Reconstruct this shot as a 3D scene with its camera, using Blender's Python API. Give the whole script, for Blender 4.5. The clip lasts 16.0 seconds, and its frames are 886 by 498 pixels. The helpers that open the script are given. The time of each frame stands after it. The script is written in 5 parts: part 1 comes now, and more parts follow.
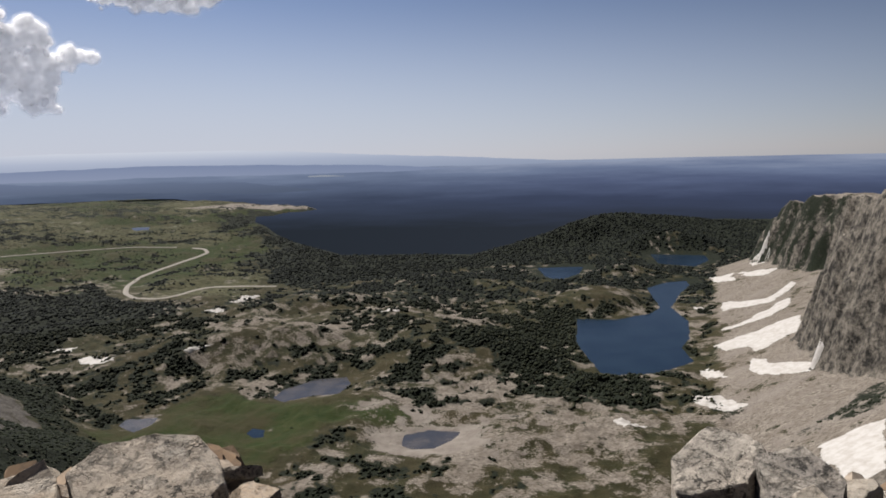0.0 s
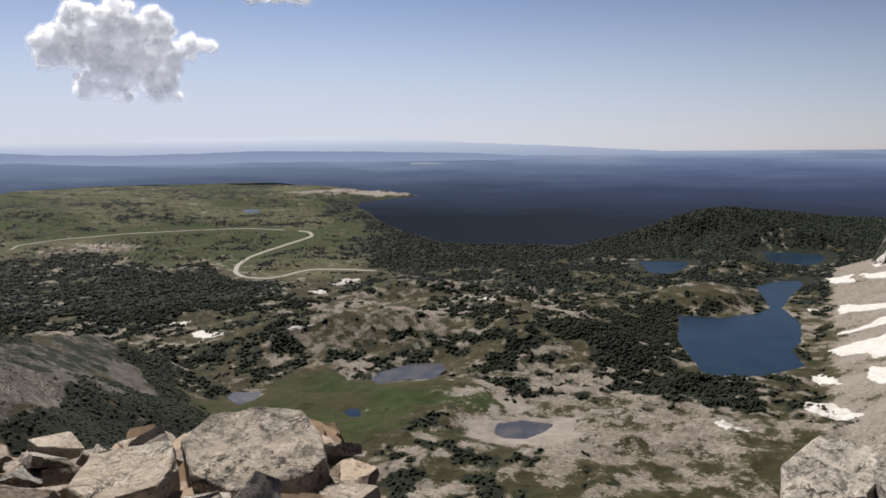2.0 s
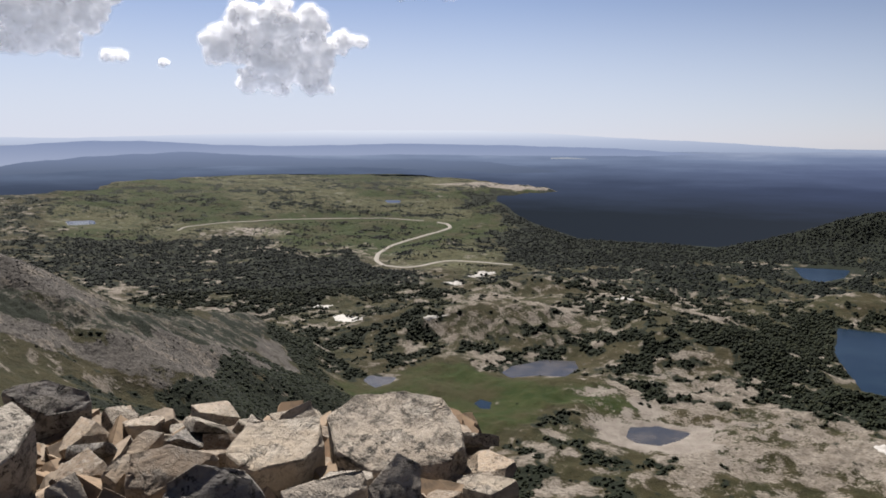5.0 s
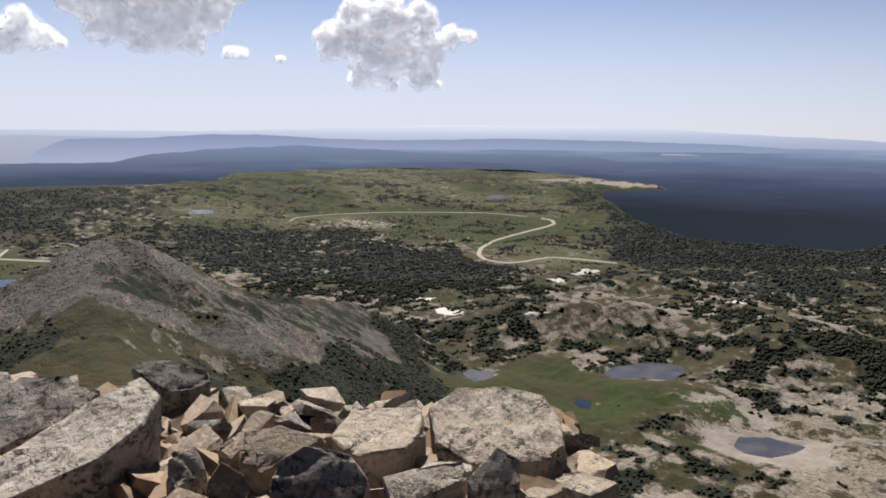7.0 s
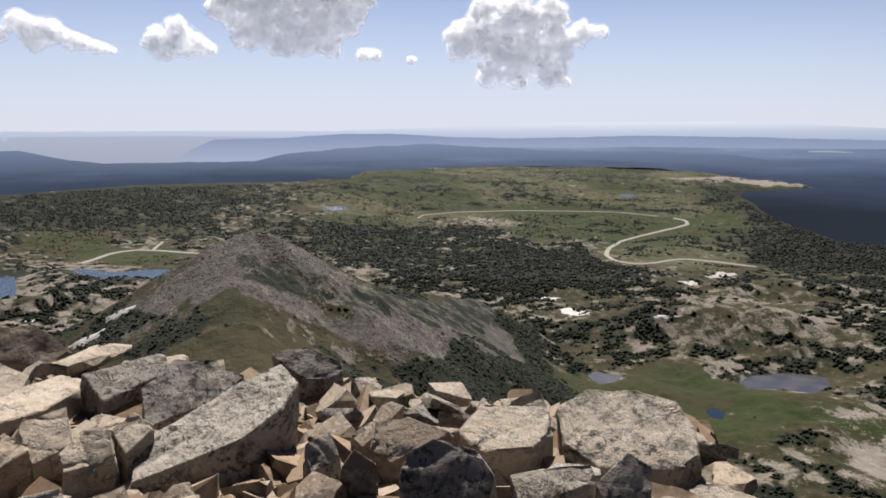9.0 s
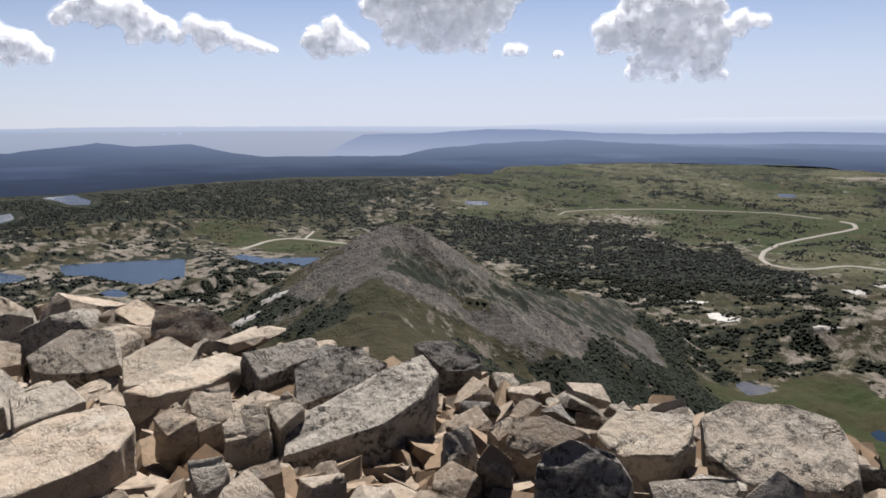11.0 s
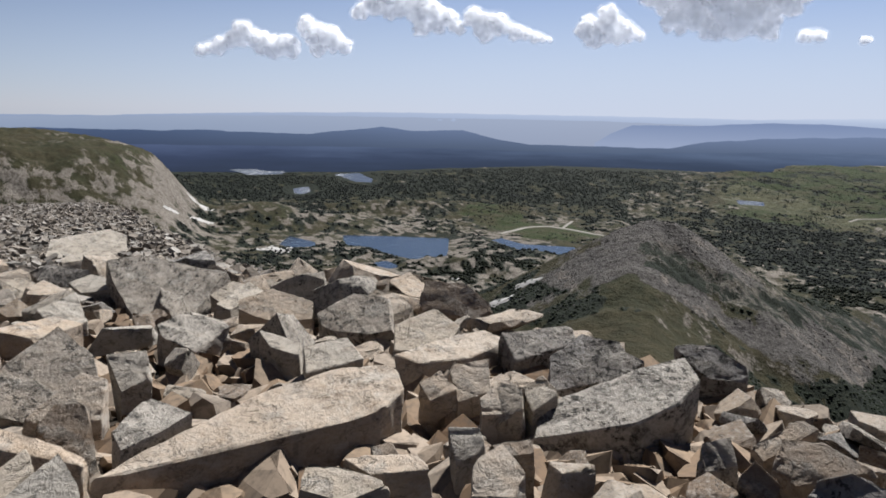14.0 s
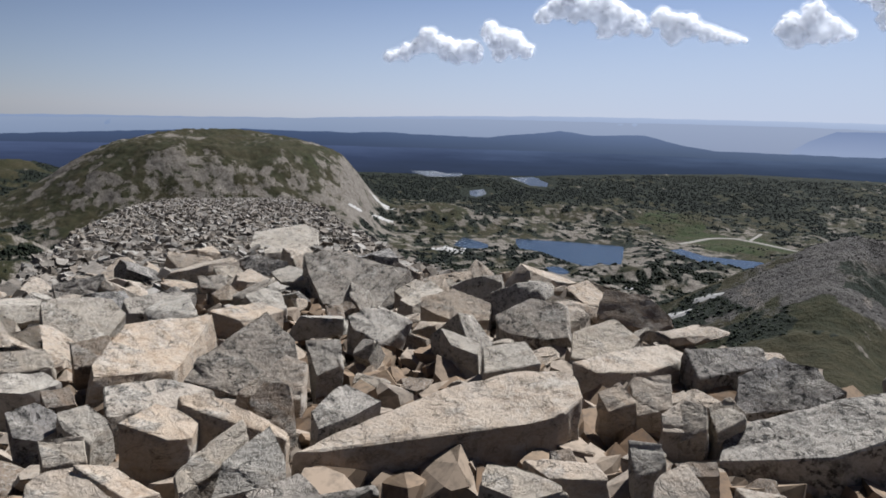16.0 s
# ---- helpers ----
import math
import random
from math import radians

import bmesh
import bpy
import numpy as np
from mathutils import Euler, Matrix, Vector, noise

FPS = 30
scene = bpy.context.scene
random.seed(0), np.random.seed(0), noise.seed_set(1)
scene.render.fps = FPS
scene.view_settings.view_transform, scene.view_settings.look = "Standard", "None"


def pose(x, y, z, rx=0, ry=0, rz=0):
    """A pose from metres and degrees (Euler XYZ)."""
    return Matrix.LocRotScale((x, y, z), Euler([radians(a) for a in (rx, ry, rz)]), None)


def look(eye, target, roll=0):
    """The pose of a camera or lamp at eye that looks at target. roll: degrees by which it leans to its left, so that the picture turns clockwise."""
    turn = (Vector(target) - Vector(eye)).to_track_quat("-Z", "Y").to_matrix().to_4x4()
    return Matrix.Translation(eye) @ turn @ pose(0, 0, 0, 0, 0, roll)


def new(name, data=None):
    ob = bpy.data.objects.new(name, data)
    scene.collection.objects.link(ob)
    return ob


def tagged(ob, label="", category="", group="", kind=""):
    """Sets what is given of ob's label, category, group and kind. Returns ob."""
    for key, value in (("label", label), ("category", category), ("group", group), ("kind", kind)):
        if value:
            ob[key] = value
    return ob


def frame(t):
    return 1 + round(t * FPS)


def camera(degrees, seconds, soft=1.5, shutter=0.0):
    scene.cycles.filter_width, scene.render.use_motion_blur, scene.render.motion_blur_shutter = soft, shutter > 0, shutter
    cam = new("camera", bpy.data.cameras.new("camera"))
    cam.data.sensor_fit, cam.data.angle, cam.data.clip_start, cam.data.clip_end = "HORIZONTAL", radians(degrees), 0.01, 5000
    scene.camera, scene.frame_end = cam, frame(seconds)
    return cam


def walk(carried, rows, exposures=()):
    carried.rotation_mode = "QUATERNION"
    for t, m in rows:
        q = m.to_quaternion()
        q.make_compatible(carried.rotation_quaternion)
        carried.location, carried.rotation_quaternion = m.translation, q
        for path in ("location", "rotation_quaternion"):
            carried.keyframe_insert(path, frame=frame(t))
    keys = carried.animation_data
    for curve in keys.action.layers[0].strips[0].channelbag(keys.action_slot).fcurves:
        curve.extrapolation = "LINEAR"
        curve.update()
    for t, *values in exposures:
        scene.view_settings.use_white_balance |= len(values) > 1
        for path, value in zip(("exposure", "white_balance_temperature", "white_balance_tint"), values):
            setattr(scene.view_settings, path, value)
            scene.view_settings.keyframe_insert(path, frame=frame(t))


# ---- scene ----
cam = camera(62.3, 16.0, soft=1.75)
PATH = [
    (0.0, 0.000, 0.000, 1.600, 82.71, 1.38, 0.00),
    (0.5, -0.002, -0.003, 1.599, 82.40, 0.97, 2.42),
    (1.0, -0.004, -0.003, 1.598, 82.10, 1.13, 4.43),
    (1.5, -0.010, -0.001, 1.596, 81.87, 0.97, 6.26),
    (2.0, -0.017, 0.005, 1.595, 81.96, 0.62, 7.86),
    (2.5, -0.024, 0.008, 1.593, 82.01, 0.18, 9.32),
    (3.0, -0.042, 0.021, 1.584, 82.01, 0.19, 11.07),
    (3.5, -0.073, 0.049, 1.573, 82.01, 1.25, 12.62),
    (4.0, -0.070, 0.043, 1.574, 81.90, 0.61, 14.63),
    (6.5, -0.059, 0.006, 1.592, 81.20, -0.03, 24.64),
    (7.0, -0.064, 0.005, 1.588, 81.11, -0.43, 26.87),
    (7.5, -0.074, 0.009, 1.585, 80.95, -0.48, 29.62),
    (8.0, -0.078, 0.006, 1.582, 80.95, -0.27, 31.89),
    (8.5, -0.084, 0.004, 1.582, 80.93, -0.02, 34.44),
    (9.0, -0.082, -0.003, 1.585, 80.94, 0.09, 36.69),
    (9.2, -0.082, -0.005, 1.586, 80.90, 0.09, 38.80),
    (11.3, -0.073, -0.031, 1.598, 80.53, 0.03, 49.10),
    (11.5, -0.073, -0.033, 1.599, 80.48, 0.01, 50.26),
    (12.0, -0.073, -0.040, 1.597, 80.34, -0.61, 53.29),
    (12.5, -0.067, -0.049, 1.598, 79.96, -1.01, 56.13),
    (13.0, -0.067, -0.062, 1.595, 79.32, -0.74, 60.33),
    (13.5, -0.080, -0.062, 1.596, 79.68, -1.33, 64.58),
    (14.0, -0.080, -0.075, 1.597, 79.57, -1.29, 68.12),
    (14.5, -0.078, -0.090, 1.600, 79.53, -1.42, 70.37),
    (15.0, -0.069, -0.113, 1.606, 79.58, -1.48, 74.59),
    (15.5, -0.058, -0.131, 1.610, 79.51, -1.60, 78.25),
    (16.0, -0.043, -0.148, 1.615, 79.54, -1.56, 81.79),
]
# the picture as the clip's camera balanced it: seconds, stops, kelvin, tint
walk(cam, [(t, pose(*p)) for t, *p in PATH], [(0.0, 0.86, 6450, 12), (1.5, 1.03, 6450, 12), (4.0, 1.15, 6450, 12), (8.0, 1.27, 6500, 12), (9.5, 1.21, 6450, 12), (12.5, 1.15, 6150, 11), (15.0, 0.95, 5900, 10), (16.0, 0.92, 5800, 10)])

# ---- light ----
SUN_BEARING, SUN_HEIGHT = 40.0, 52.0
world = bpy.data.worlds.new("sky")
scene.world = world
world.use_nodes = True
wn = world.node_tree.nodes
sky = wn.new("ShaderNodeTexSky")
sky.sky_type = "NISHITA"
sky.sun_disc = False
sky.sun_elevation = radians(SUN_HEIGHT)
sky.sun_rotation = radians(-SUN_BEARING)
sky.altitude = 2000
sky.air_density, sky.dust_density, sky.ozone_density = 1.0, 0.6, 1.2
wl = world.node_tree.links
# pale summer haze lying on the horizon
ray = wn.new("ShaderNodeTexCoord")
part_z = wn.new("ShaderNodeSeparateXYZ")
veil = wn.new("ShaderNodeValToRGB")
veil.color_ramp.interpolation = "EASE"
for stop, (place, share) in zip((veil.color_ramp.elements[0], veil.color_ramp.elements[1]), ((0.0, 0.72), (0.24, 0.0))):
    stop.position, stop.color = place, (share, share, share, 1)
haze = wn.new("ShaderNodeMix")
haze.data_type = "RGBA"
haze.inputs[7].default_value = (8.8, 9.5, 11.2, 1)
wl.new(ray.outputs["Generated"], part_z.inputs[0])
wl.new(part_z.outputs["Z"], veil.inputs["Fac"])
sunward = wn.new("ShaderNodeVectorMath")
sunward.operation = "DOT_PRODUCT"
sunward.inputs[1].default_value = (-math.sin(radians(SUN_BEARING)), math.cos(radians(SUN_BEARING)), 0)
wl.new(ray.outputs["Generated"], sunward.inputs[0])
spread = wn.new("ShaderNodeMapRange")
spread.inputs["From Min"].default_value, spread.inputs["From Max"].default_value = 0.05, 0.95
spread.inputs["To Min"].default_value, spread.inputs["To Max"].default_value = 0.12, 1.2
wl.new(sunward.outputs["Value"], spread.inputs["Value"])
thick = wn.new("ShaderNodeMath")
thick.operation, thick.use_clamp = "MULTIPLY", True
wl.new(veil.outputs["Color"], thick.inputs[0])
wl.new(spread.outputs["Result"], thick.inputs[1])
wl.new(thick.outputs[0], haze.inputs[0])
soft = wn.new("ShaderNodeMix")
soft.data_type, soft.blend_type = "RGBA", "MULTIPLY"
soft.inputs[0].default_value, soft.inputs[7].default_value = 1.0, (1.07, 1.0, 1.07, 1)
deep = wn.new("ShaderNodeMapRange")
deep.inputs["From Min"].default_value, deep.inputs["From Max"].default_value = -0.2, 0.9
deep.inputs["To Min"].default_value, deep.inputs["To Max"].default_value = 0.42, 1.08
wl.new(sunward.outputs["Value"], deep.inputs["Value"])
glow = wn.new("ShaderNodeVectorMath")
glow.operation = "SCALE"
wl.new(sky.outputs["Color"], soft.inputs[6])
wl.new(soft.outputs[2], glow.inputs[0])
wl.new(deep.outputs["Result"], glow.inputs["Scale"])
wl.new(glow.outputs[0], haze.inputs[6])
wl.new(haze.outputs[2], wn["Background"].inputs["Color"])
wn["Background"].inputs["Strength"].default_value = 0.033

sun = new("sun", bpy.data.lights.new("sun", "SUN"))
sun.data.energy, sun.data.angle, sun.data.color = 5.0, radians(0.5), (1.0, 0.955, 0.88)
sun.matrix_world = look((0, 0, 0), (math.sin(radians(SUN_BEARING)) * math.cos(radians(SUN_HEIGHT)),
                                   -math.cos(radians(SUN_BEARING)) * math.cos(radians(SUN_HEIGHT)),
                                   -math.sin(radians(SUN_HEIGHT))))

# ---- materials ----
class Nodes:
    """Short hand for a material's nodes."""

    def __init__(self, name):
        self.mat = bpy.data.materials.new(name)
        self.mat.use_nodes = True
        self.tree = self.mat.node_tree
        self.bsdf = self.tree.nodes["Principled BSDF"]
        self.coords = self.tree.nodes.new("ShaderNodeTexCoord")

    def put(self, socket, value):
        if isinstance(value, bpy.types.NodeSocket):
            self.tree.links.new(value, socket)
        elif isinstance(value, (tuple, list)) and len(value) == 3 and socket.type == "RGBA":
            socket.default_value = (*value, 1)
        else:
            socket.default_value = value

    def noise(self, size, detail=4, rough=0.55, coords=None, distort=0.0, stretch=None):
        n = self.tree.nodes.new("ShaderNodeTexNoise")
        v = coords or self.coords.outputs["Object"]
        if stretch:
            m = self.tree.nodes.new("ShaderNodeMapping")
            m.inputs["Scale"].default_value = stretch
            self.put(m.inputs["Vector"], v)
            v = m.outputs["Vector"]
        self.put(n.inputs["Vector"], v)
        for k, w in (("Scale", 1.0 / size), ("Detail", detail), ("Roughness", rough), ("Distortion", distort)):
            n.inputs[k].default_value = w
        return n.outputs["Fac"]

    def voronoi(self, size, feature="F1", coords=None):
        n = self.tree.nodes.new("ShaderNodeTexVoronoi")
        n.feature = feature
        self.put(n.inputs["Vector"], coords or self.coords.outputs["Object"])
        n.inputs["Scale"].default_value = 1.0 / size
        return n.outputs["Distance"]

    def ramp(self, fac, *stops):
        n = self.tree.nodes.new("ShaderNodeValToRGB")
        el = n.color_ramp.elements
        while len(el) < len(stops):
            el.new(0.5)
        for e, (p, c) in zip(el, stops):
            e.position = p
            e.color = (*c, 1) if isinstance(c, (tuple, list)) else (c, c, c, 1)
        self.put(n.inputs["Fac"], fac)
        return n.outputs["Color"]

    def mix(self, fac, a, b, kind="MIX"):
        n = self.tree.nodes.new("ShaderNodeMix")
        n.data_type, n.blend_type = "RGBA", kind
        self.put(n.inputs[0], fac)
        self.put(n.inputs[6], a)
        self.put(n.inputs[7], b)
        return n.outputs[2]

    def math(self, op, a, b=0.0, clamp=False):
        n = self.tree.nodes.new("ShaderNodeMath")
        n.operation, n.use_clamp = op, clamp
        self.put(n.inputs[0], a)
        self.put(n.inputs[1], b)
        return n.outputs[0]

    def attr(self, name):
        n = self.tree.nodes.new("ShaderNodeAttribute")
        n.attribute_name = name
        return n.outputs["Fac"]

    def chance(self):
        return self.tree.nodes.new("ShaderNodeObjectInfo").outputs["Random"]

    def island(self):
        return self.tree.nodes.new("ShaderNodeNewGeometry").outputs["Random Per Island"]

    def bump(self, height, depth, strength=1.0):
        n = self.tree.nodes.new("ShaderNodeBump")
        n.inputs["Strength"].default_value = strength
        n.inputs["Distance"].default_value = depth
        self.put(n.inputs["Height"], height)
        self.put(self.bsdf.inputs["Normal"], n.outputs["Normal"])

    def done(self, color, rough=0.9, spec=0.2, **more):
        self.put(self.bsdf.inputs["Base Color"], color)
        self.put(self.bsdf.inputs["Roughness"], rough)
        self.put(self.bsdf.inputs["Specular IOR Level"], spec)
        for k, w in more.items():
            self.put(self.bsdf.inputs[k.replace("_", " ")], w)
        return self.mat


def land_material():
    m = Nodes("land")
    fine, mid, big = m.noise(3.0, 6, 0.65), m.noise(16.0, 6, 0.62), m.noise(90.0, 5, 0.6)
    grass = m.mix(m.ramp(mid, (0.35, 0.0), (0.65, 1.0)), (0.0140, 0.0158, 0.0064), (0.0330, 0.0300, 0.0138))
    grass = m.mix(m.ramp(big, (0.4, 0.0), (0.7, 0.6)), grass, (0.0350, 0.0260, 0.0135))
    meadow = m.mix(m.ramp(mid, (0.35, 0.0), (0.7, 1.0)), (0.0120, 0.0215, 0.0040), (0.0250, 0.0300, 0.0085))
    meadow = m.mix(m.ramp(big, (0.45, 0.0), (0.62, 0.7)), meadow, (0.0300, 0.0245, 0.0120))
    rock = m.mix(m.ramp(fine, (0.3, 0.0), (0.7, 1.0)), (0.1150, 0.0990, 0.0830), (0.2150, 0.1900, 0.1640))
    rock = m.mix(m.ramp(mid, (0.42, 0.0), (0.62, 0.55)), rock, (0.0843, 0.0688, 0.0525))
    rock = m.mix(m.ramp(m.noise(6.0, 7, 0.75, stretch=(1, 1.6, 1)), (0.47, 0.0), (0.60, 0.75)), rock, (0.0440, 0.0375, 0.0290))
    scree = m.mix(m.ramp(m.voronoi(2.6), (0.1, 0.0), (0.8, 1.0)), (0.0780, 0.0710, 0.0650), (0.0330, 0.0300, 0.0275))
    scree = m.mix(m.ramp(mid, (0.35, 0.0), (0.7, 0.6)), scree, (0.0820, 0.0730, 0.0640))
    wood = m.mix(m.ramp(fine, (0.4, 0.0), (0.7, 1.0)), (0.0070, 0.0094, 0.0058), (0.0130, 0.0160, 0.0090))
    silt = m.mix(m.ramp(mid, (0.4, 0.0), (0.6, 1.0)), (0.1694, 0.1514, 0.1324), (0.1324, 0.1144, 0.0998))
    crag = m.mix(m.ramp(m.noise(9, 7, 0.75, stretch=(1.2, 0.7, 0.6)), (0.42, 0.0), (0.60, 1.0)), (0.0200, 0.0185, 0.0165), (0.1350, 0.1200, 0.1010))
    # near-black ground tone standing in for shade in the gaps between summit boulders
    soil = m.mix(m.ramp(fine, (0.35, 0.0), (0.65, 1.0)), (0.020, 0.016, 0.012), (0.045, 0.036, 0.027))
    dry = m.mix(m.ramp(mid, (0.38, 0.0), (0.62, 1.0)), (0.0340, 0.0355, 0.0160), (0.0600, 0.0570, 0.0300))
    dry = m.mix(m.ramp(m.noise(60.0, 6, 0.7, stretch=(1, 1.5, 1)), (0.50, 0.0), (0.60, 0.8)), dry, (0.0240, 0.0290, 0.0130))
    dry = m.mix(m.ramp(m.noise(75.0, 6, 0.72), (0.58, 0.0), (0.66, 0.7)), dry, (0.1350, 0.1240, 0.1020))
    color = grass
    edge = m.math("MULTIPLY", m.math("SUBTRACT", fine, 0.5), 1.3)
    edge = m.math("ADD", edge, m.math("MULTIPLY", m.math("SUBTRACT", mid, 0.5), 1.5))
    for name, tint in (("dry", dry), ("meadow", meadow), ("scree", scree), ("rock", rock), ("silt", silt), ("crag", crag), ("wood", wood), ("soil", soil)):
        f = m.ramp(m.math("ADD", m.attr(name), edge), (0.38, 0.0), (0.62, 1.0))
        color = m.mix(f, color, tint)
    m.bump(m.math("ADD", fine, m.math("MULTIPLY", mid, 3.0)), 1.6, 0.9)
    return m.done(color, 0.95, 0.1)


def water_material():
    m = Nodes("lake_water")
    m.bump(m.noise(2.2, 4, 0.6), 0.12, 0.6)
    return m.done(m.mix(m.ramp(m.noise(60, 3), (0.4, 0.0), (0.65, 1.0)), (0.006, 0.013, 0.024), (0.009, 0.018, 0.030)), 0.22, 0.10)


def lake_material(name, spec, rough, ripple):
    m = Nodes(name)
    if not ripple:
        # the sky's pale reflection painted into the base colour
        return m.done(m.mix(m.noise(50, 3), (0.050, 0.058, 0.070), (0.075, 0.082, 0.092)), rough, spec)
    m.bump(m.noise(2.2, 4, 0.6), 0.1, ripple)
    return m.done(m.mix(m.ramp(m.noise(50, 3), (0.4, 0.0), (0.65, 1.0)), (0.010, 0.018, 0.030), (0.014, 0.024, 0.036)), rough, spec)


def shallow_material():
    m = Nodes("shallow_water")
    m.bump(m.noise(1.5, 3), 0.03, 0.3)
    return m.done(m.mix(m.ramp(m.noise(20, 4), (0.4, 0.0), (0.65, 1.0)), (0.026, 0.027, 0.031), (0.050, 0.046, 0.045)), 0.25, 0.3)


def snow_material():
    m = Nodes("old_snow")
    m.bump(m.noise(1.6, 5), 0.4, 0.7)
    return m.done(m.mix(m.ramp(m.noise(9, 5, 0.65), (0.40, 0.0), (0.72, 1.0)), (0.335, 0.322, 0.305), (0.235, 0.215, 0.192)), 0.7, 0.2)


def road_material():
    m = Nodes("road_gravel")
    return m.done(m.mix(m.noise(5, 4), (0.1531, 0.1376, 0.1187), (0.1987, 0.1832, 0.1600)), 0.9, 0.2)


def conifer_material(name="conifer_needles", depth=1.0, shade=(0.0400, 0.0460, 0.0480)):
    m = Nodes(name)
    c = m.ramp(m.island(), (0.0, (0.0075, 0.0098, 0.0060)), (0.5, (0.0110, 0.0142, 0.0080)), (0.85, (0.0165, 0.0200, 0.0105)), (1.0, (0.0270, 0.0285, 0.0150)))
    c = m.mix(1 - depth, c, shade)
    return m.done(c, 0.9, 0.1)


def boulder_material(name, pale, tan, pinkness, crust=0.6):
    m = Nodes(name)
    fine, mid, big = m.noise(0.012, 6, 0.7), m.noise(0.09, 6, 0.62, distort=0.6), m.noise(0.4, 4, 0.6)
    who = m.chance()
    base = m.mix(m.ramp(m.math("ADD", m.math("MULTIPLY", who, 0.5), m.math("MULTIPLY", big, 0.6)), (0.35, 0.0), (0.75, 1.0)), pale, tan)
    base = m.mix(m.ramp(mid, (0.40, 0.0), (0.7, 0.6)), base, (0.2829, 0.2554, 0.2219))
    streak = m.noise(0.05, 5, 0.65, stretch=(0.3818, 0.3818, 1.5274))
    base = m.mix(m.ramp(streak, (0.50, 0.0), (0.76, pinkness)), base, (0.1909, 0.1144, 0.0576))
    base = m.mix(m.ramp(mid, (0.28, 0.55), (0.42, 0.0)), base, (0.0989, 0.0843, 0.0705))
    base = m.mix(m.ramp(fine, (0.30, 0.35), (0.55, 0.0)), base, (0.1299, 0.1066, 0.0843))
    lichen = m.math("MULTIPLY", m.ramp(m.noise(0.045, 6, 0.78), (0.53, 0.0), (0.57, 1.0)), m.ramp(m.noise(0.22, 3, 0.6), (0.60 - 0.26 * crust, 0.0), (0.72 - 0.26 * crust, 1.0)))
    base = m.mix(m.math("MULTIPLY", lichen, 0.9), base, (0.0206, 0.0198, 0.0181))
    blotch = m.math("MULTIPLY", m.ramp(m.noise(0.13, 6, 0.72, distort=0.8), (0.54 - 0.05 * crust, 0.0), (0.60 - 0.05 * crust, 1.0)), m.ramp(m.noise(0.02, 4, 0.7), (0.36, 0.15), (0.56, 1.0)))
    base = m.mix(m.math("MULTIPLY", blotch, min(0.9, 0.25 + 0.45 * crust)), base, (0.036, 0.034, 0.031))
    seam = m.math("MULTIPLY", m.ramp(m.noise(0.30, 4, 0.55, distort=1.2, stretch=(1, 1, 2.2)), (0.490, 0.0), (0.500, 1.0), (0.510, 0.0)), m.ramp(m.noise(0.25, 2), (0.45, 0.0), (0.6, 0.8)))
    base = m.mix(seam, base, (0.030, 0.025, 0.020))
    split = m.math("MULTIPLY", m.ramp(m.noise(0.11, 5, 0.6, distort=1.6, stretch=(1, 1, 2.6)), (0.484, 0.0), (0.500, 1.0), (0.516, 0.0)), m.ramp(m.noise(0.12, 3), (0.48, 0.0), (0.58, 0.85)))
    base = m.mix(split, base, (0.045, 0.037, 0.030))
    base = m.mix(m.ramp(m.noise(0.16, 5, 0.7, stretch=(1, 1, 1.8)), (0.52, 0.0), (0.66, 0.6)), base, (0.40, 0.365, 0.315))
    crack = m.ramp(m.noise(0.07, 4, 0.6, distort=1.5), (0.47, 1.0), (0.50, 0.0), (0.53, 1.0))
    m.bump(m.math("ADD", m.math("MULTIPLY", mid, 1.6), m.math("ADD", m.math("MULTIPLY", fine, 0.35), m.math("ADD", streak, m.math("SUBTRACT", m.math("MULTIPLY", crack, 0.25), m.math("ADD", seam, split))))), 0.018, 0.6)
    return m.done(base, 0.92, 0.15)


def cone_stone_material():
    m = Nodes("cone_stone")
    c = m.ramp(m.island(), (0.0, (0.040, 0.037, 0.034)), (0.4, (0.066, 0.060, 0.056)), (0.8, (0.100, 0.091, 0.085)), (1.0, (0.165, 0.152, 0.140)))
    return m.done(c, 0.93, 0.1)


def stone_material(name, low, mid, high):
    m = Nodes(name)
    c = m.ramp(m.island(), (0.0, low), (0.45, mid), (1.0, high))
    c = m.mix(m.ramp(m.noise(0.06, 5, 0.7), (0.46, 0.0), (0.66, 0.6)), c, (0.060, 0.052, 0.044))
    return m.done(c, 0.93, 0.1)


def cloud_material():
    m = Nodes("cloud_vapour_glow")
    # faint emission added in place of sunlight scattered inside the cloud
    return m.done((0.90, 0.90, 0.91), 1.0, 0.0, Subsurface_Weight=1.0, Subsurface_Radius=(1.0, 1.0, 1.0), Subsurface_Scale=110.0, Emission_Color=(0.93, 0.94, 1.0), Emission_Strength=0.12)


def veil_material(name, share):
    """Thin torn vapour round a cloud, which lets light through from every side."""
    m = Nodes(name)
    t = m.tree
    lit, past, both, clear, out = (t.nodes.new("ShaderNode" + k) for k in ("BsdfDiffuse", "BsdfTranslucent", "MixShader", "BsdfTransparent", "MixShader"))
    for n in (lit, past):
        n.inputs["Color"].default_value = (0.95, 0.95, 0.96, 1)
    both.inputs[0].default_value = 0.55
    t.links.new(lit.outputs[0], both.inputs[1])
    t.links.new(past.outputs[0], both.inputs[2])
    m.put(out.inputs[0], m.ramp(m.noise(130.0, 4, 0.55), (0.30, 0.0), (0.70, share)))
    t.links.new(clear.outputs[0], out.inputs[1])
    t.links.new(both.outputs[0], out.inputs[2])
    t.links.new(out.outputs[0], t.nodes["Material Output"].inputs["Surface"])
    return m.mat


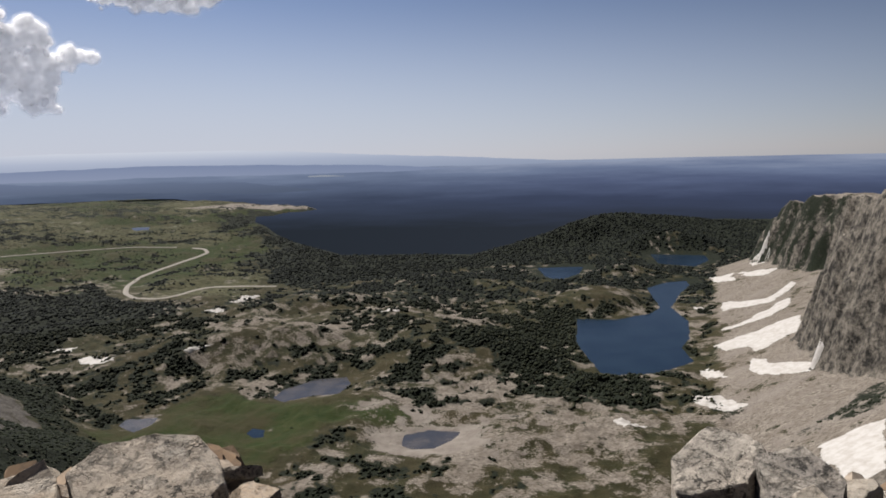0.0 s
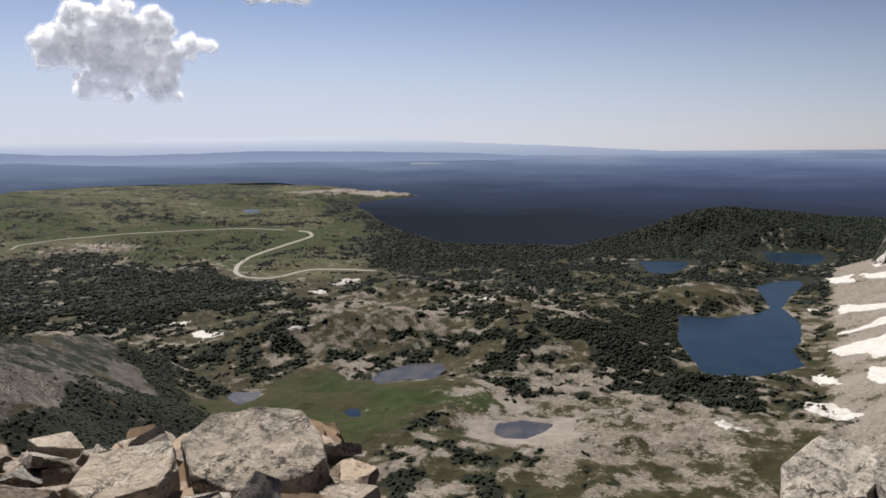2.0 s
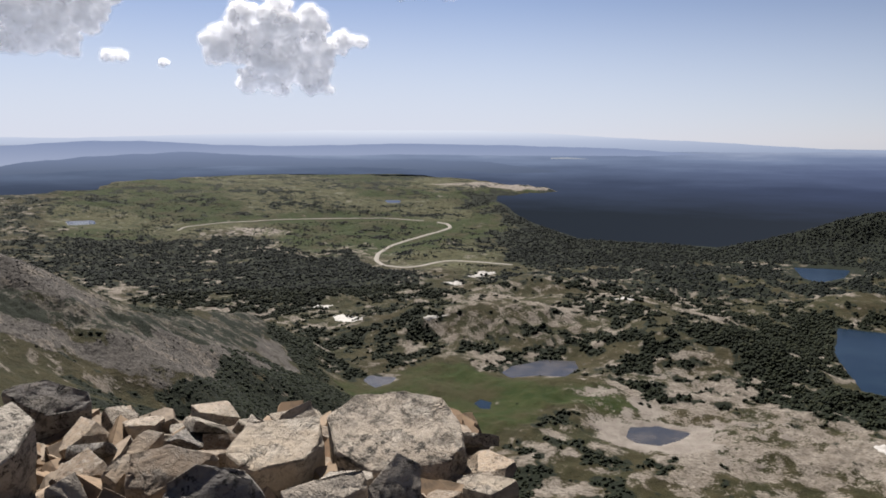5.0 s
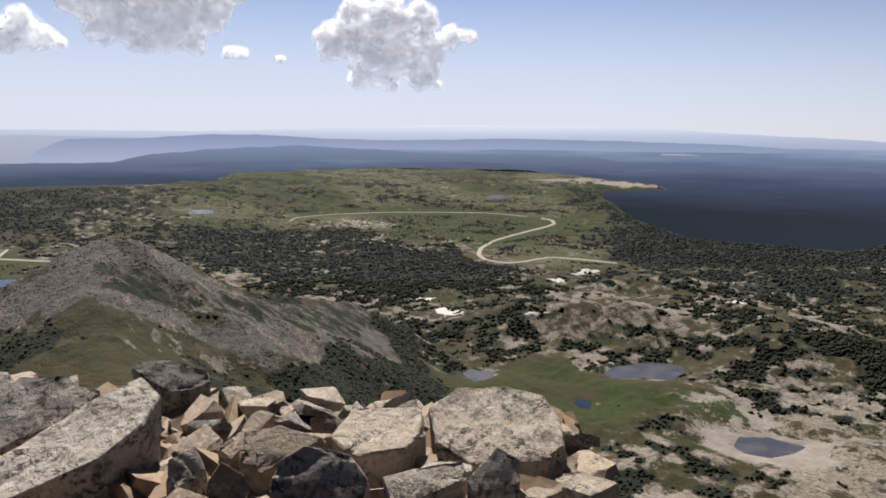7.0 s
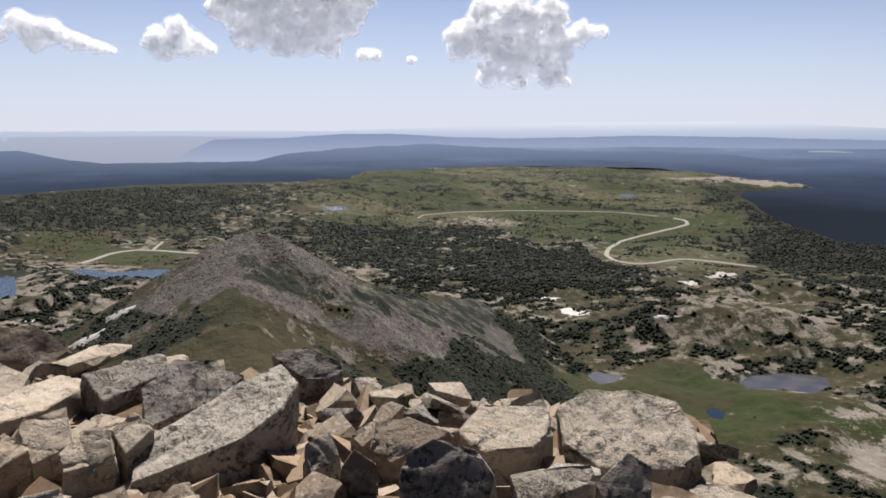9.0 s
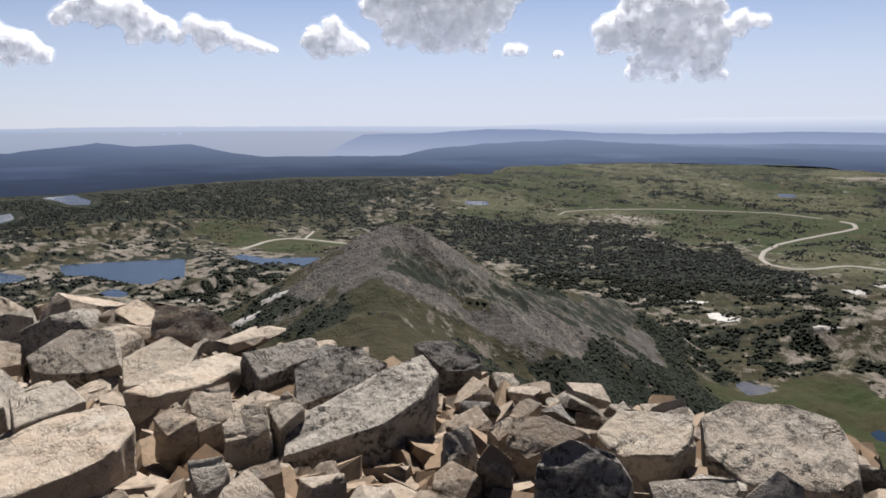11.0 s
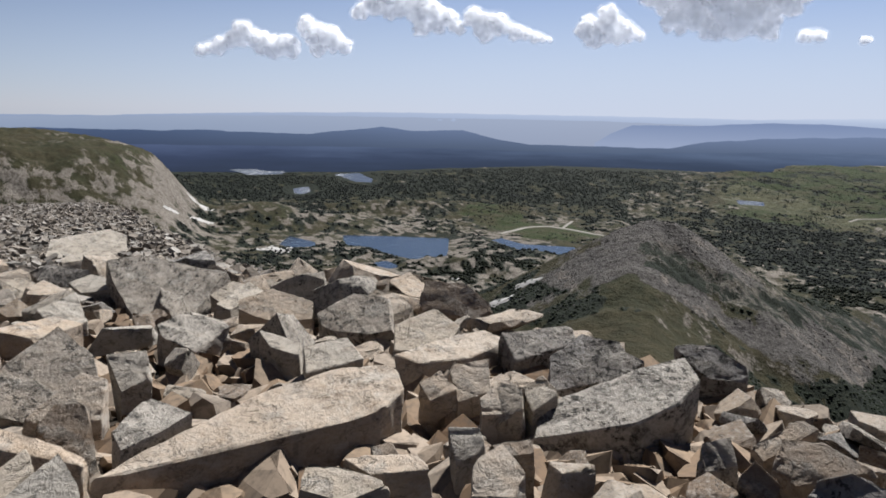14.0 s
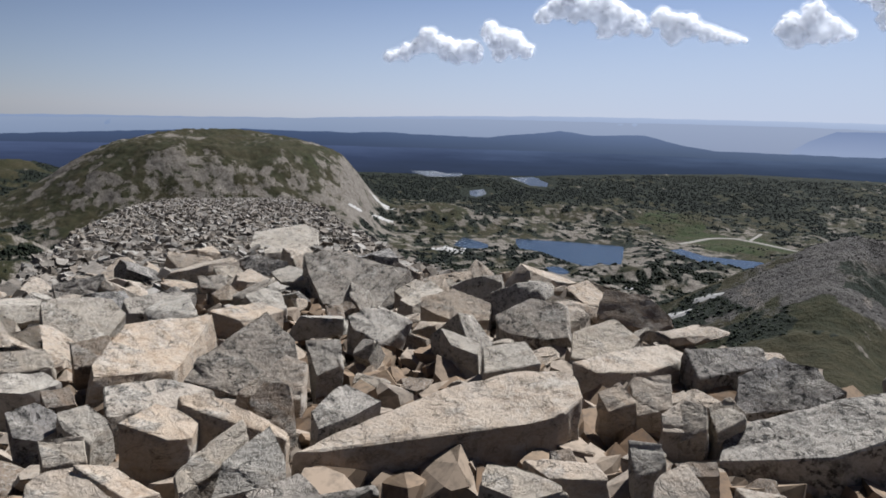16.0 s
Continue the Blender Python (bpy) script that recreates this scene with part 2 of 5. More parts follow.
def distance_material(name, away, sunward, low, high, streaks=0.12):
    """Far country as a glowing backdrop, haze painted into its emission: colours by height angle, away from the sun and
    towards it.
    """
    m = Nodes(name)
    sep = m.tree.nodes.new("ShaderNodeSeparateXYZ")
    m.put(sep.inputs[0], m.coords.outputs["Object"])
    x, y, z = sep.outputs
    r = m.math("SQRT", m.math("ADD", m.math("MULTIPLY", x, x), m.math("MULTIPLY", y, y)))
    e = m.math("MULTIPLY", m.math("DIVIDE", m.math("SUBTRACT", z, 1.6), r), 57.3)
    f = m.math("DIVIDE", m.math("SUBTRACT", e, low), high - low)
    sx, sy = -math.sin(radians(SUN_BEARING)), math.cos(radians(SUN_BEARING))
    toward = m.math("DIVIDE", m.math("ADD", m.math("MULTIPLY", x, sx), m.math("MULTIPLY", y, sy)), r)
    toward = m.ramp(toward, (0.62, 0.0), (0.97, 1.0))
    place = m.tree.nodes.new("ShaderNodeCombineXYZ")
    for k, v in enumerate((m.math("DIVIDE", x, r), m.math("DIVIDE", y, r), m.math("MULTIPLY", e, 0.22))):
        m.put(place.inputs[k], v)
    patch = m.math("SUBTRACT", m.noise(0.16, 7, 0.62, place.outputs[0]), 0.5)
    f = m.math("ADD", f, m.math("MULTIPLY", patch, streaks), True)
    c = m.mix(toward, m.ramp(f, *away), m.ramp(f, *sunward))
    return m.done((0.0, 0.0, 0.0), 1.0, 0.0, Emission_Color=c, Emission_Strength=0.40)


FAR_PLAIN = distance_material("hazed_far_forest",
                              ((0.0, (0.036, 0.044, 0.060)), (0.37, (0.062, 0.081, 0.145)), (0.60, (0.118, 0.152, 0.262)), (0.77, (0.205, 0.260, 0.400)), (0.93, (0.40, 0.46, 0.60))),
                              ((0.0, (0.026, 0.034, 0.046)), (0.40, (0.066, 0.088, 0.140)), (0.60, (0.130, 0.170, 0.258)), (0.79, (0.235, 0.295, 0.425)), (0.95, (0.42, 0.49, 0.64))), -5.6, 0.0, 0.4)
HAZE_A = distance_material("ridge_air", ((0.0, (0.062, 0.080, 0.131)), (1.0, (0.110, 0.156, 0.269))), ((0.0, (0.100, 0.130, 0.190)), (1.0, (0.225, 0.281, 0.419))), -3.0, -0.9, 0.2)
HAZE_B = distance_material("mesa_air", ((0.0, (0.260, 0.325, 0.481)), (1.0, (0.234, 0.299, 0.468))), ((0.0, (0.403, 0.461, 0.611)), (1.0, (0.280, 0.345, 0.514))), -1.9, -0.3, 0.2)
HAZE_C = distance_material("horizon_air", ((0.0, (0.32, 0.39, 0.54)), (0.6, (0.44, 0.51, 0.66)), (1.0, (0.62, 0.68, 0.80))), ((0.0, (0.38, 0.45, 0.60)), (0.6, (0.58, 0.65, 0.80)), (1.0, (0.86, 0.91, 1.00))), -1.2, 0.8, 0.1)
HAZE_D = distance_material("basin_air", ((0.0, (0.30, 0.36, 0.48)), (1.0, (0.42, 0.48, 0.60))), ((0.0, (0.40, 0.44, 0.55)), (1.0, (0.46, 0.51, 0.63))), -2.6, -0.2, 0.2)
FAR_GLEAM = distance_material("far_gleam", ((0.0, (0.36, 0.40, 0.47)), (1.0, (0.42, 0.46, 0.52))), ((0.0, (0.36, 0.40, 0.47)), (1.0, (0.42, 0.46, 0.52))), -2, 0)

LAKE_WATER, FAR_WATER = lake_material("ruffled_water", 0.34, 0.2, 0.4), lake_material("sky_tinted_water", 0.5, 0.1, 0.0)
JUNIPER = conifer_material("juniper_needles", 0.35, (0.0120, 0.0165, 0.0080))
CONE_STONE, RUBBLE_STONE, TALUS_STONE = cone_stone_material(), stone_material("rubble_stone", (0.1304, 0.0840, 0.0514), (0.2134, 0.1567, 0.1076), (0.2766, 0.2319, 0.1863)), stone_material("talus_stone", (0.1428, 0.1176, 0.0941), (0.2058, 0.1781, 0.1495), (0.2688, 0.2478, 0.2201))
LAND, WATER, SHALLOW, SNOWY, ROADWAY = land_material(), water_material(), shallow_material(), snow_material(), road_material()
VEILS = [veil_material("cloud_veil", 0.36), veil_material("cloud_wisps", 0.20)]
# far needles carry the bluish haze of distance in their colour
NEEDLES, HAZED_NEEDLES, VAPOUR = conifer_material(), conifer_material("hazed_conifer_needles", 0.3, (0.0062, 0.0084, 0.0085)), cloud_material()
GREY_BOULDER = boulder_material("grey_quartzite", (0.3400, 0.3074, 0.2655), (0.3190, 0.2731, 0.2220), 0.22, 0.8)
TAN_BOULDER = boulder_material("tan_quartzite", (0.3717, 0.3123, 0.2490), (0.3430, 0.2690, 0.1972), 0.6, 0.2)

# ---- shape of the land ----
EYE = 1.6
VALLEY = 350.0


def smooth(v, a, b):
    v = np.clip((v - a) / (b - a), 0.0, 1.0)
    return v * v * (3 - 2 * v)


def smax(a, b, k):
    h = np.clip(0.5 + 0.5 * (a - b) / k, 0, 1)
    return b + (a - b) * h + k * h * (1 - h)


def vnoise(x, y, seed=0):
    """Value noise on the unit lattice, -1 to 1."""
    xi, yi = np.floor(x), np.floor(y)
    fx, fy = x - xi, y - yi
    fx, fy = fx * fx * fx * (fx * (fx * 6 - 15) + 10), fy * fy * fy * (fy * (fy * 6 - 15) + 10)

    def corner(i, j):
        h = (i.astype(np.int64) * 374761393 + j.astype(np.int64) * 668265263 + seed * 2147483647) & 0xFFFFFFFF
        h = ((h ^ (h >> 13)) * 1274126177) & 0xFFFFFFFF
        return ((h ^ (h >> 16)) & 0xFFFF) / 32767.5 - 1.0

    a, b, c, d = corner(xi, yi), corner(xi + 1, yi), corner(xi, yi + 1), corner(xi + 1, yi + 1)
    return a + (b - a) * fx + (c - a) * fy + (a - b - c + d) * fx * fy


def fbm(x, y, size, octaves=4, seed=0, gain=0.5):
    total, amp, norm = 0.0, 1.0, 0.0
    x, y = np.asarray(x, float) / size, np.asarray(y, float) / size
    for o in range(octaves):
        total = total + amp * vnoise(x * 0.8 - y * 0.6 + 17.3 * o, x * 0.6 + y * 0.8 - 9.1 * o, seed + o)
        norm += amp
        amp *= gain
        x, y = x * 2.03, y * 2.03
    return total / norm


def ridged(x, y, size, octaves=4, seed=0):
    total, amp, norm = 0.0, 1.0, 0.0
    x, y = np.asarray(x, float) / size, np.asarray(y, float) / size
    for o in range(octaves):
        total = total + amp * (1 - 2 * np.abs(vnoise(x * 0.8 - y * 0.6 + 7.7 * o, x * 0.6 + y * 0.8 + 3.1 * o, seed + o)))
        norm += amp
        amp *= 0.5
        x, y = x * 2.1, y * 2.1
    return total / norm


def bearing(x, y):
    return np.degrees(np.arctan2(-x, y))


def at(az, r):
    """Plan coordinates of a bearing in degrees (leftwards from the y axis) and a distance from the summit."""
    return -r * math.sin(radians(az)), r * math.cos(radians(az))


def plain(x, y):
    """The floor of the valley, whose far part is drawn together towards the horizon."""
    r = np.hypot(x, y)
    u = np.clip((r - 2200) / 2200, 0, None)
    far = np.where(r > 2200, 2200 * np.exp(u + 1.37 * u * u), np.maximum(r, 1.0))
    r = np.maximum(r, 1.0)
    return -(VALLEY + 250 * smooth(far, 5000, 15000)) * r / far


def mound(x, y, cx, cy, length, width, turn, power=2.0):
    """A hill's outline, 1 on top and 0 outside; turn in degrees."""
    c, s = math.cos(radians(turn)), math.sin(radians(turn))
    u, v = ((x - cx) * c + (y - cy) * s) / length, (-(x - cx) * s + (y - cy) * c) / width
    return np.exp(-np.power(u * u + v * v, power))


def near_ground(x, y):
    """The summit's own blocky top, in metres below the feet, and where it breaks away."""
    r, az = np.hypot(x, y), bearing(x, y)
    edge = np.interp(az, [-180, -60, -30, -24, -16, 12, 18, 40, 50, 63, 69, 75, 82.6, 85.7, 89.7, 93.6, 102, 107, 110, 113, 125, 180],
                     [6, 4, 3.2, 3.2, 2.5, 2.4, 3.4, 3.6, 4.3, 5.0, 6.5, 7.8, 9.5, 11.5, 21, 70, 72, 28, 16, 10, 8, 9])
    fall = np.interp(az, [-180, 20, 60, 75, 120, 180], [0.03, 0.03, 0.06, 0.10, 0.10, 0.03])
    top = 0.10 + 0.09 * smooth(r, 1.5, 2.3) - fall * np.maximum(r - 2.5, 0)
    over = np.maximum(r - edge, 0)
    steep = np.interp(az, [-180, -30, 10, 60, 80, 100, 180], [0.9, 0.9, 0.95, 0.8, 0.62, 0.55, 0.8])
    return top - steep * over * smooth(over, -0.5, 2.5)


def flank(x, y):
    """The mountain under the summit."""
    r, az = np.hypot(x, y), bearing(x, y)
    slope = np.interp(az, [-180, -90, -45, -20, 0, 30, 60, 90, 130, 180], [0.5, 0.55, 0.75, 0.66, 0.62, 0.66, 0.62, 0.60, 0.55, 0.5])
    gully = ridged(x, y, 90, 3, 40) * 7 * smooth(r, 60, 300)
    return -4 - slope * r + gully


def spur(x, y):
    """The ridge from the summit over a saddle to the rocky cone."""
    ax, ay = at(50.8, 1.0)
    s, d = x * ax + y * ay, -x * ay + y * ax
    d = d + 18 * np.sin(s / 130.0)
    crest = np.interp(s, [-50, 0, 60, 160, 300, 430, 540, 640, 700, 770, 900, 1100, 1400],
                      [-60, -9, -32, -72, -124, -143, -134, -108, -92, -112, -200, -300, -400])
    width = np.interp(s, [0, 300, 450, 640, 700, 800, 1000], [4, 26, 40, 14, 12, 12, 30])
    side = np.sqrt(d * d + width * width) - width
    side = side * np.where(d < 0, np.interp(s, [0, 500, 700], [1.5, 1.35, 1.1]), 1.0)
    rough = fbm(x, y, 60, 4, 5) * 6 * smooth(s, 80, 300) * (1 - 0.7 * smooth(s, 560, 680)) + ridged(x, y, 34, 3, 8) * 2.6
    # the cone's skirt, and the arm that runs out to its right
    bx, by = at(50.8, 708)
    dist = np.hypot(x - bx, y - by)
    dist = np.sqrt(dist * dist + 900) - 30 * 0.8
    skirt = -87 - 268 * (1 - np.exp(-dist / 182.0)) - 0.05 * dist
    arm = np.full(np.shape(x), -600.0)
    for (x0, y0, z0), (x1, y1, z1) in zip(ARM, ARM[1:]):
        dx, dy = x1 - x0, y1 - y0
        h = np.clip(((x - x0) * dx + (y - y0) * dy) / (dx * dx + dy * dy), 0, 1)
        off = np.hypot(x - x0 - h * dx, y - y0 - h * dy)
        arm = np.maximum(arm, z0 + (z1 - z0) * h - 0.60 * (np.sqrt(off * off + 64) - 8))
    return smax(smax(crest - side * 0.56, skirt, 8.0), arm, 6.0) + rough


ARM = [(-545, 450, -92), (-574, 627, -178), (-629, 777, -221), (-651, 948, -264), (-668, 1000, -285), (-690, 1090, -345)]


def cirque(x, y):
    """The wall of cliffs and scree beyond the big lake."""
    a = radians(-19.5)
    along, u = -x * math.sin(a) + y * math.cos(a), x * math.cos(a) + y * math.sin(a)
    wob = fbm(along, u, 160, 4, 21)
    foot = np.interp(along, [300, 700, 900, 1030, 1230, 1290, 1380, 1560, 1700, 1850, 2100, 2250, 2400],
                     [215, 200, 190, 147, 133, 160, 270, 290, 230, 165, 118, 140, 380]) + wob * 14 + ridged(along, along * 0.13, 62, 3, 25) * np.interp(along, [1000, 1450], [12, 18])
    scree = np.interp(along, [300, 600, 900, 1300, 1650, 2000, 2300], [0.95, 0.72, 0.50, 0.42, 0.40, 0.46, 0.35])
    low = -VALLEY - 2 + np.maximum(u + 6 * wob, 0) * scree
    over = np.maximum(u - foot, 0)
    crag = ridged(x, y, 70, 4, 30)
    rib = ridged(x * 0.8 - y * 0.6, (x * 0.6 + y * 0.8) * 0.45, 30, 3, 31)
    high = low + over * np.interp(along, [300, 700, 950, 1300, 1600, 2300], [0.2, 0.6, 2.6, 2.6, 1.9, 1.7]) + (crag * 26 + rib * 20) * smooth(over, 0, 30)
    brim = -np.interp(along, [0, 600, 1000, 1200, 1300, 1400, 1650, 1900, 2050, 2150, 2300], [90, 95, 60, 78, 95, 112, 104, 116, 150, 205, 320]) + crag * 10 + rib * 5
    brim = brim - 0.05 * np.maximum(u - foot - 150, 0)
    z = -smax(-high, -brim, 12.0)
    keep = smooth(along, 150, 500) * smooth(-along, -2450, -2200) * smooth(u, -40, 20)
    return np.where(keep > 0, z * keep + (-VALLEY - 60) * (1 - keep), -VALLEY - 60)


HILLS = [  # bearing, distance, height, length, width, turn, sharpness
    (98.4, 2350, 290, 430, 520, 8, 1.35),
    (112.5, 3050, 62, 300, 200, 10, 1.3),
    (117.0, 1500, 130, 300, 200, 60, 1.3),
    (-16.8, 2560, 62, 150, 110, 0, 1.6),
    (-12.0, 1720, 30, 110, 90, 20, 1.3),
    (-13.6, 2120, 22, 70, 45, 0, 1.3),
    (16.0, 1330, 38, 230, 90, 20, 1.2),
    (4.5, 1480, 34, 160, 90, -10, 1.2),
    (-1.0, 1260, 36, 130, 150, 50, 1.2),
    (10.0, 1720, 24, 170, 80, 10, 1.2),
    (-10.5, 2800, 62, 400, 150, 8, 1.2),
    (66.0, 1640, 26, 160, 60, 60, 1.2),
    (76.0, 1560, 22, 150, 60, 70, 1.2),
    (82.0, 2350, 40, 220, 120, 80, 1.2),
    (72.0, 2550, 30, 260, 90, 70, 1.2),
]
# roads
ROAD = [(-469, 1999), (-570, 2006), (-652, 2009), (-685, 1963), (-706, 1886), (-741, 1851), (-804, 1863), (-863, 1938), (-908, 2057), (-926, 2186), (-915, 2279), (-882, 2400), (-846, 2498), (-834, 2554), (-862, 2605), (-907, 2613)]
UPPER_ROAD = [(-966, 2623), (-1121, 2610), (-1277, 2535), (-1468, 2429), (-1635, 2285), (-1712, 2173), (-1699, 2117)]
LAKE_ROAD = [(-1951, 976), (-2036, 1112), (-2030, 1190), (-1954, 1229), (-1819, 1270)]
LAKE_SPUR = [(-1981, 1208), (-2041, 1267), (-2081, 1307)]
ROADS = [ROAD, UPPER_ROAD, LAKE_ROAD, LAKE_SPUR]
LAKES = {}  # name: outline in plan, filled below


def outline_distance(x, y, pts):
    """Signed distance to a closed outline, positive inside."""
    pts = np.asarray(pts, float)
    best = np.full(np.shape(x), 1e9)
    inside = np.zeros(np.shape(x), bool)
    for (x0, y0), (x1, y1) in zip(pts, np.roll(pts, -1, 0)):
        dx, dy = x1 - x0, y1 - y0
        h = np.clip(((x - x0) * dx + (y - y0) * dy) / (dx * dx + dy * dy + 1e-9), 0, 1)
        best = np.minimum(best, np.hypot(x - x0 - h * dx, y - y0 - h * dy))
        cross = (y0 > y) != (y1 > y)
        inside ^= cross & (x < (x1 - x0) * (y - y0) / (y1 - y0 + 1e-12) + x0)
    return np.where(inside, best, -best)


def shore(x, y):
    """Signed distance to the nearest lake's shore, positive in the water."""
    best = np.full(np.shape(x), -1e9)
    for pts in LAKES.values():
        p = np.asarray(pts)
        lo, hi = p.min(0) - 150, p.max(0) + 150
        m = (x > lo[0]) & (x < hi[0]) & (y > lo[1]) & (y < hi[1])
        if m.any():
            best[m] = np.maximum(best[m], outline_distance(x[m], y[m], p))
    return best


def road_distance(x, y):
    """Distance to the nearest road's line."""
    best = np.full(np.shape(x), 1e4)
    for pts in ROADS:
        p = np.asarray(pts, float)
        lo, hi = p.min(0) - 140, p.max(0) + 140
        m = (x > lo[0]) & (x < hi[0]) & (y > lo[1]) & (y < hi[1])
        if m.any():
            for (x0, y0), (x1, y1) in zip(p, p[1:]):
                dx, dy = x1 - x0, y1 - y0
                h = np.clip(((x[m] - x0) * dx + (y[m] - y0) * dy) / (dx * dx + dy * dy + 1e-9), 0, 1)
                best[m] = np.minimum(best[m], np.hypot(x[m] - x0 - h * dx, y[m] - y0 - h * dy))
    return best


def ground_height(x, y):
    x, y = np.asarray(x, float), np.asarray(y, float)
    r = np.hypot(x, y)
    base = plain(x, y)
    near = 1 - 0.75 * smooth(r, 2200, 3800)
    wet = shore(x, y) + 3 * fbm(x, y, 25, 3, 77)
    dry = smooth(-wet / (70 + 90 * smooth(r, 2000, 2400)), 0, 1)
    relief = (fbm(x, y, 300, 5, 3) * 16 + ridged(x, y, 85, 4, 12) * 6 + ridged(x, y, 34, 3, 14) * 3.6 + 5) * near * smooth(r, 500, 900)
    for az, d, h, length, width, turn, power in HILLS:
        cx, cy = at(az, d)
        m = mound(x, y, cx, cy, length, width, turn, power)
        if h > 200:
            m = -smax(-m, -0.88, 0.16) * smooth(bearing(x, y), 84.8, 89.8)
        rough = 1 + (0.04 if h > 200 else 0.10) * ridged(x, y, 110, 4, int(d)) * smooth(m, 0, 0.2)
        relief = relief + h * m * rough
    relief = relief * (0.12 + 0.88 * smooth(road_distance(x, y), 15, 130))
    z = base + 1.5 * smooth(-wet, 0, 6) - 4 * smooth(wet, 0, 12) + relief * dry
    z = smax(z, cirque(x, y), 6.0)
    z = smax(z, smax(spur(x, y), flank(x, y), 10.0), 6.0)
    top = near_ground(x, y)
    return np.where(r < 140, smax(top, np.minimum(z, -6.0), 1.0), z)
# ---- end of the shape ----

# ---- plan of lakes, woods, roads and snow, in metres, placed to fit the camera's view ----
LAKES['tarn_lake'] = [(275, 1526), (355, 1512), (441, 1563), (479, 1618), (503, 1785), (517, 1862), (590, 1936), (649, 1953), (637, 1886), (577, 1775), (506, 1615), (500, 1475), (455, 1339), (421, 1282), (414, 1191), (361, 1147), (320, 1129), (265, 1124), (242, 1141), (237, 1318)]
LAKES['back_lake'] = [(281, 2239), (429, 2237), (388, 2106), (313, 2001), (284, 2072)]
LAKES['far_tarn'] = [(676, 2403), (842, 2345), (821, 2261), (750, 2182), (658, 2247)]
LAKES['scree_pond'] = [(663, 1728), (710, 1744), (683, 1671), (645, 1663)]
LAKES['meadow_pond'] = [(-264, 1053), (-255, 1092), (-212, 1140), (-163, 1152), (-152, 1112), (-165, 1066), (-209, 1054), (-243, 1033)]
LAKES['silt_pond'] = [(-63, 860), (-58, 896), (-26, 913), (14, 901), (6, 874), (-18, 848), (-49, 845)]
LAKES['shallow_pond'] = [(-449, 950), (-446, 977), (-401, 983), (-401, 953), (-415, 922)]
LAKES['small_pond'] = [(-268, 912), (-262, 934), (-238, 926), (-235, 897), (-252, 892)]
LAKES['long_lake'] = [(-2057, 514), (-2002, 657), (-1925, 802), (-1626, 672), (-1653, 595), (-1726, 565), (-1852, 534), (-1896, 489)]
LAKES['side_lake'] = [(-1944, 317), (-2083, 369), (-1960, 421), (-1896, 406), (-1890, 339)]
LAKES['inlet_pond'] = [(-1650, 493), (-1667, 531), (-1590, 539), (-1570, 513), (-1588, 481)]
LAKES['road_lake'] = [(-1870, 906), (-1890, 952), (-1783, 969), (-1701, 1085), (-1638, 1054), (-1606, 972), (-1669, 907)]
LAKES['far_lake_a'] = [(-3022, 744), (-3017, 825), (-2934, 874), (-2868, 847), (-2901, 781)]
LAKES['far_lake_b'] = [(-2839, 522), (-2862, 585), (-2784, 584), (-2742, 531), (-2765, 511)]
LAKES['far_lake_c'] = [(-3185, 336), (-3184, 385), (-3114, 464), (-3110, 524), (-3086, 510), (-3094, 392)]
LAKES['flats_pond'] = [(-2108, 2029), (-2037, 2096), (-1993, 2056), (-2061, 1991)]
LAKES['flats_pool'] = [(-1239, 2882), (-1173, 2912), (-1162, 2865), (-1213, 2841)]
# regions of the land
FOREST_A = [(-1951, 1728), (-1741, 1953), (-1613, 2047), (-1474, 2201), (-1147, 1899), (-978, 1948), (-763, 1806), (-630, 1512), (-734, 1409), (-939, 1311), (-1149, 1285)]
FOREST_B = [(7, 1225), (134, 1568), (270, 1642), (234, 1360), (238, 1126), (339, 998), (273, 935), (186, 951), (112, 1039)]
FOREST_C = [(-1231, 1991), (-1196, 2099), (-1005, 1976), (-835, 1803), (-678, 1656), (-617, 1488), (-699, 1449), (-793, 1370), (-812, 1294)]
FOREST_D = [(-432, 1904), (-571, 2375), (-650, 2633), (-926, 3100), (-563, 3223), (33, 3149), (373, 2958), (751, 2832), (607, 2507), (199, 2293), (-65, 2122), (-304, 2059)]
FLATS = [(-1431, 2330), (-2108, 3482), (-1798, 3675), (-1192, 3394), (-587, 3295), (-832, 3110), (-671, 2634), (-477, 2037), (-498, 1763), (-700, 1822), (-838, 1877), (-1169, 2174)]
FLATS_B = [(-763, 1806), (-915, 2052), (-1140, 2027), (-1491, 2189), (-1645, 2024), (-1865, 1856), (-2080, 2014), (-2411, 2208), (-2465, 2613), (-2153, 3558), (-1539, 3720), (-735, 3303), (-1138, 3077), (-667, 2604), (-511, 2078)]
MEADOW = [(-429, 864), (-439, 919), (-396, 1001), (-319, 1070), (-243, 1033), (-128, 1043), (-12, 975), (-56, 935), (-142, 901), (-186, 833), (-224, 773), (-245, 761)]
MEADOW_B = [(-455, 899), (-358, 1032), (-257, 990), (-133, 1030), (-213, 858), (-231, 788), (-300, 958)]
ROAD_MEADOW = [(-2504, 1123), (-2394, 1253), (-2102, 1121), (-2025, 1268), (-1847, 1281), (-1772, 1091), (-1840, 963), (-2008, 974)]
ROCKS_A = [(-486, 1428), (-452, 1548), (-298, 1645), (-184, 1547), (-158, 1314), (-190, 1242), (-270, 1249), (-392, 1259)]
ROCKS_B = [(-95, 1716), (-0, 1706), (68, 1469), (74, 1375), (-35, 1386)]
ROCKS_C = [(-133, 1171), (-38, 1103), (52, 1156), (126, 1013), (212, 928), (318, 873), (231, 710), (117, 716), (65, 787), (2, 776), (-65, 843), (-119, 960)]
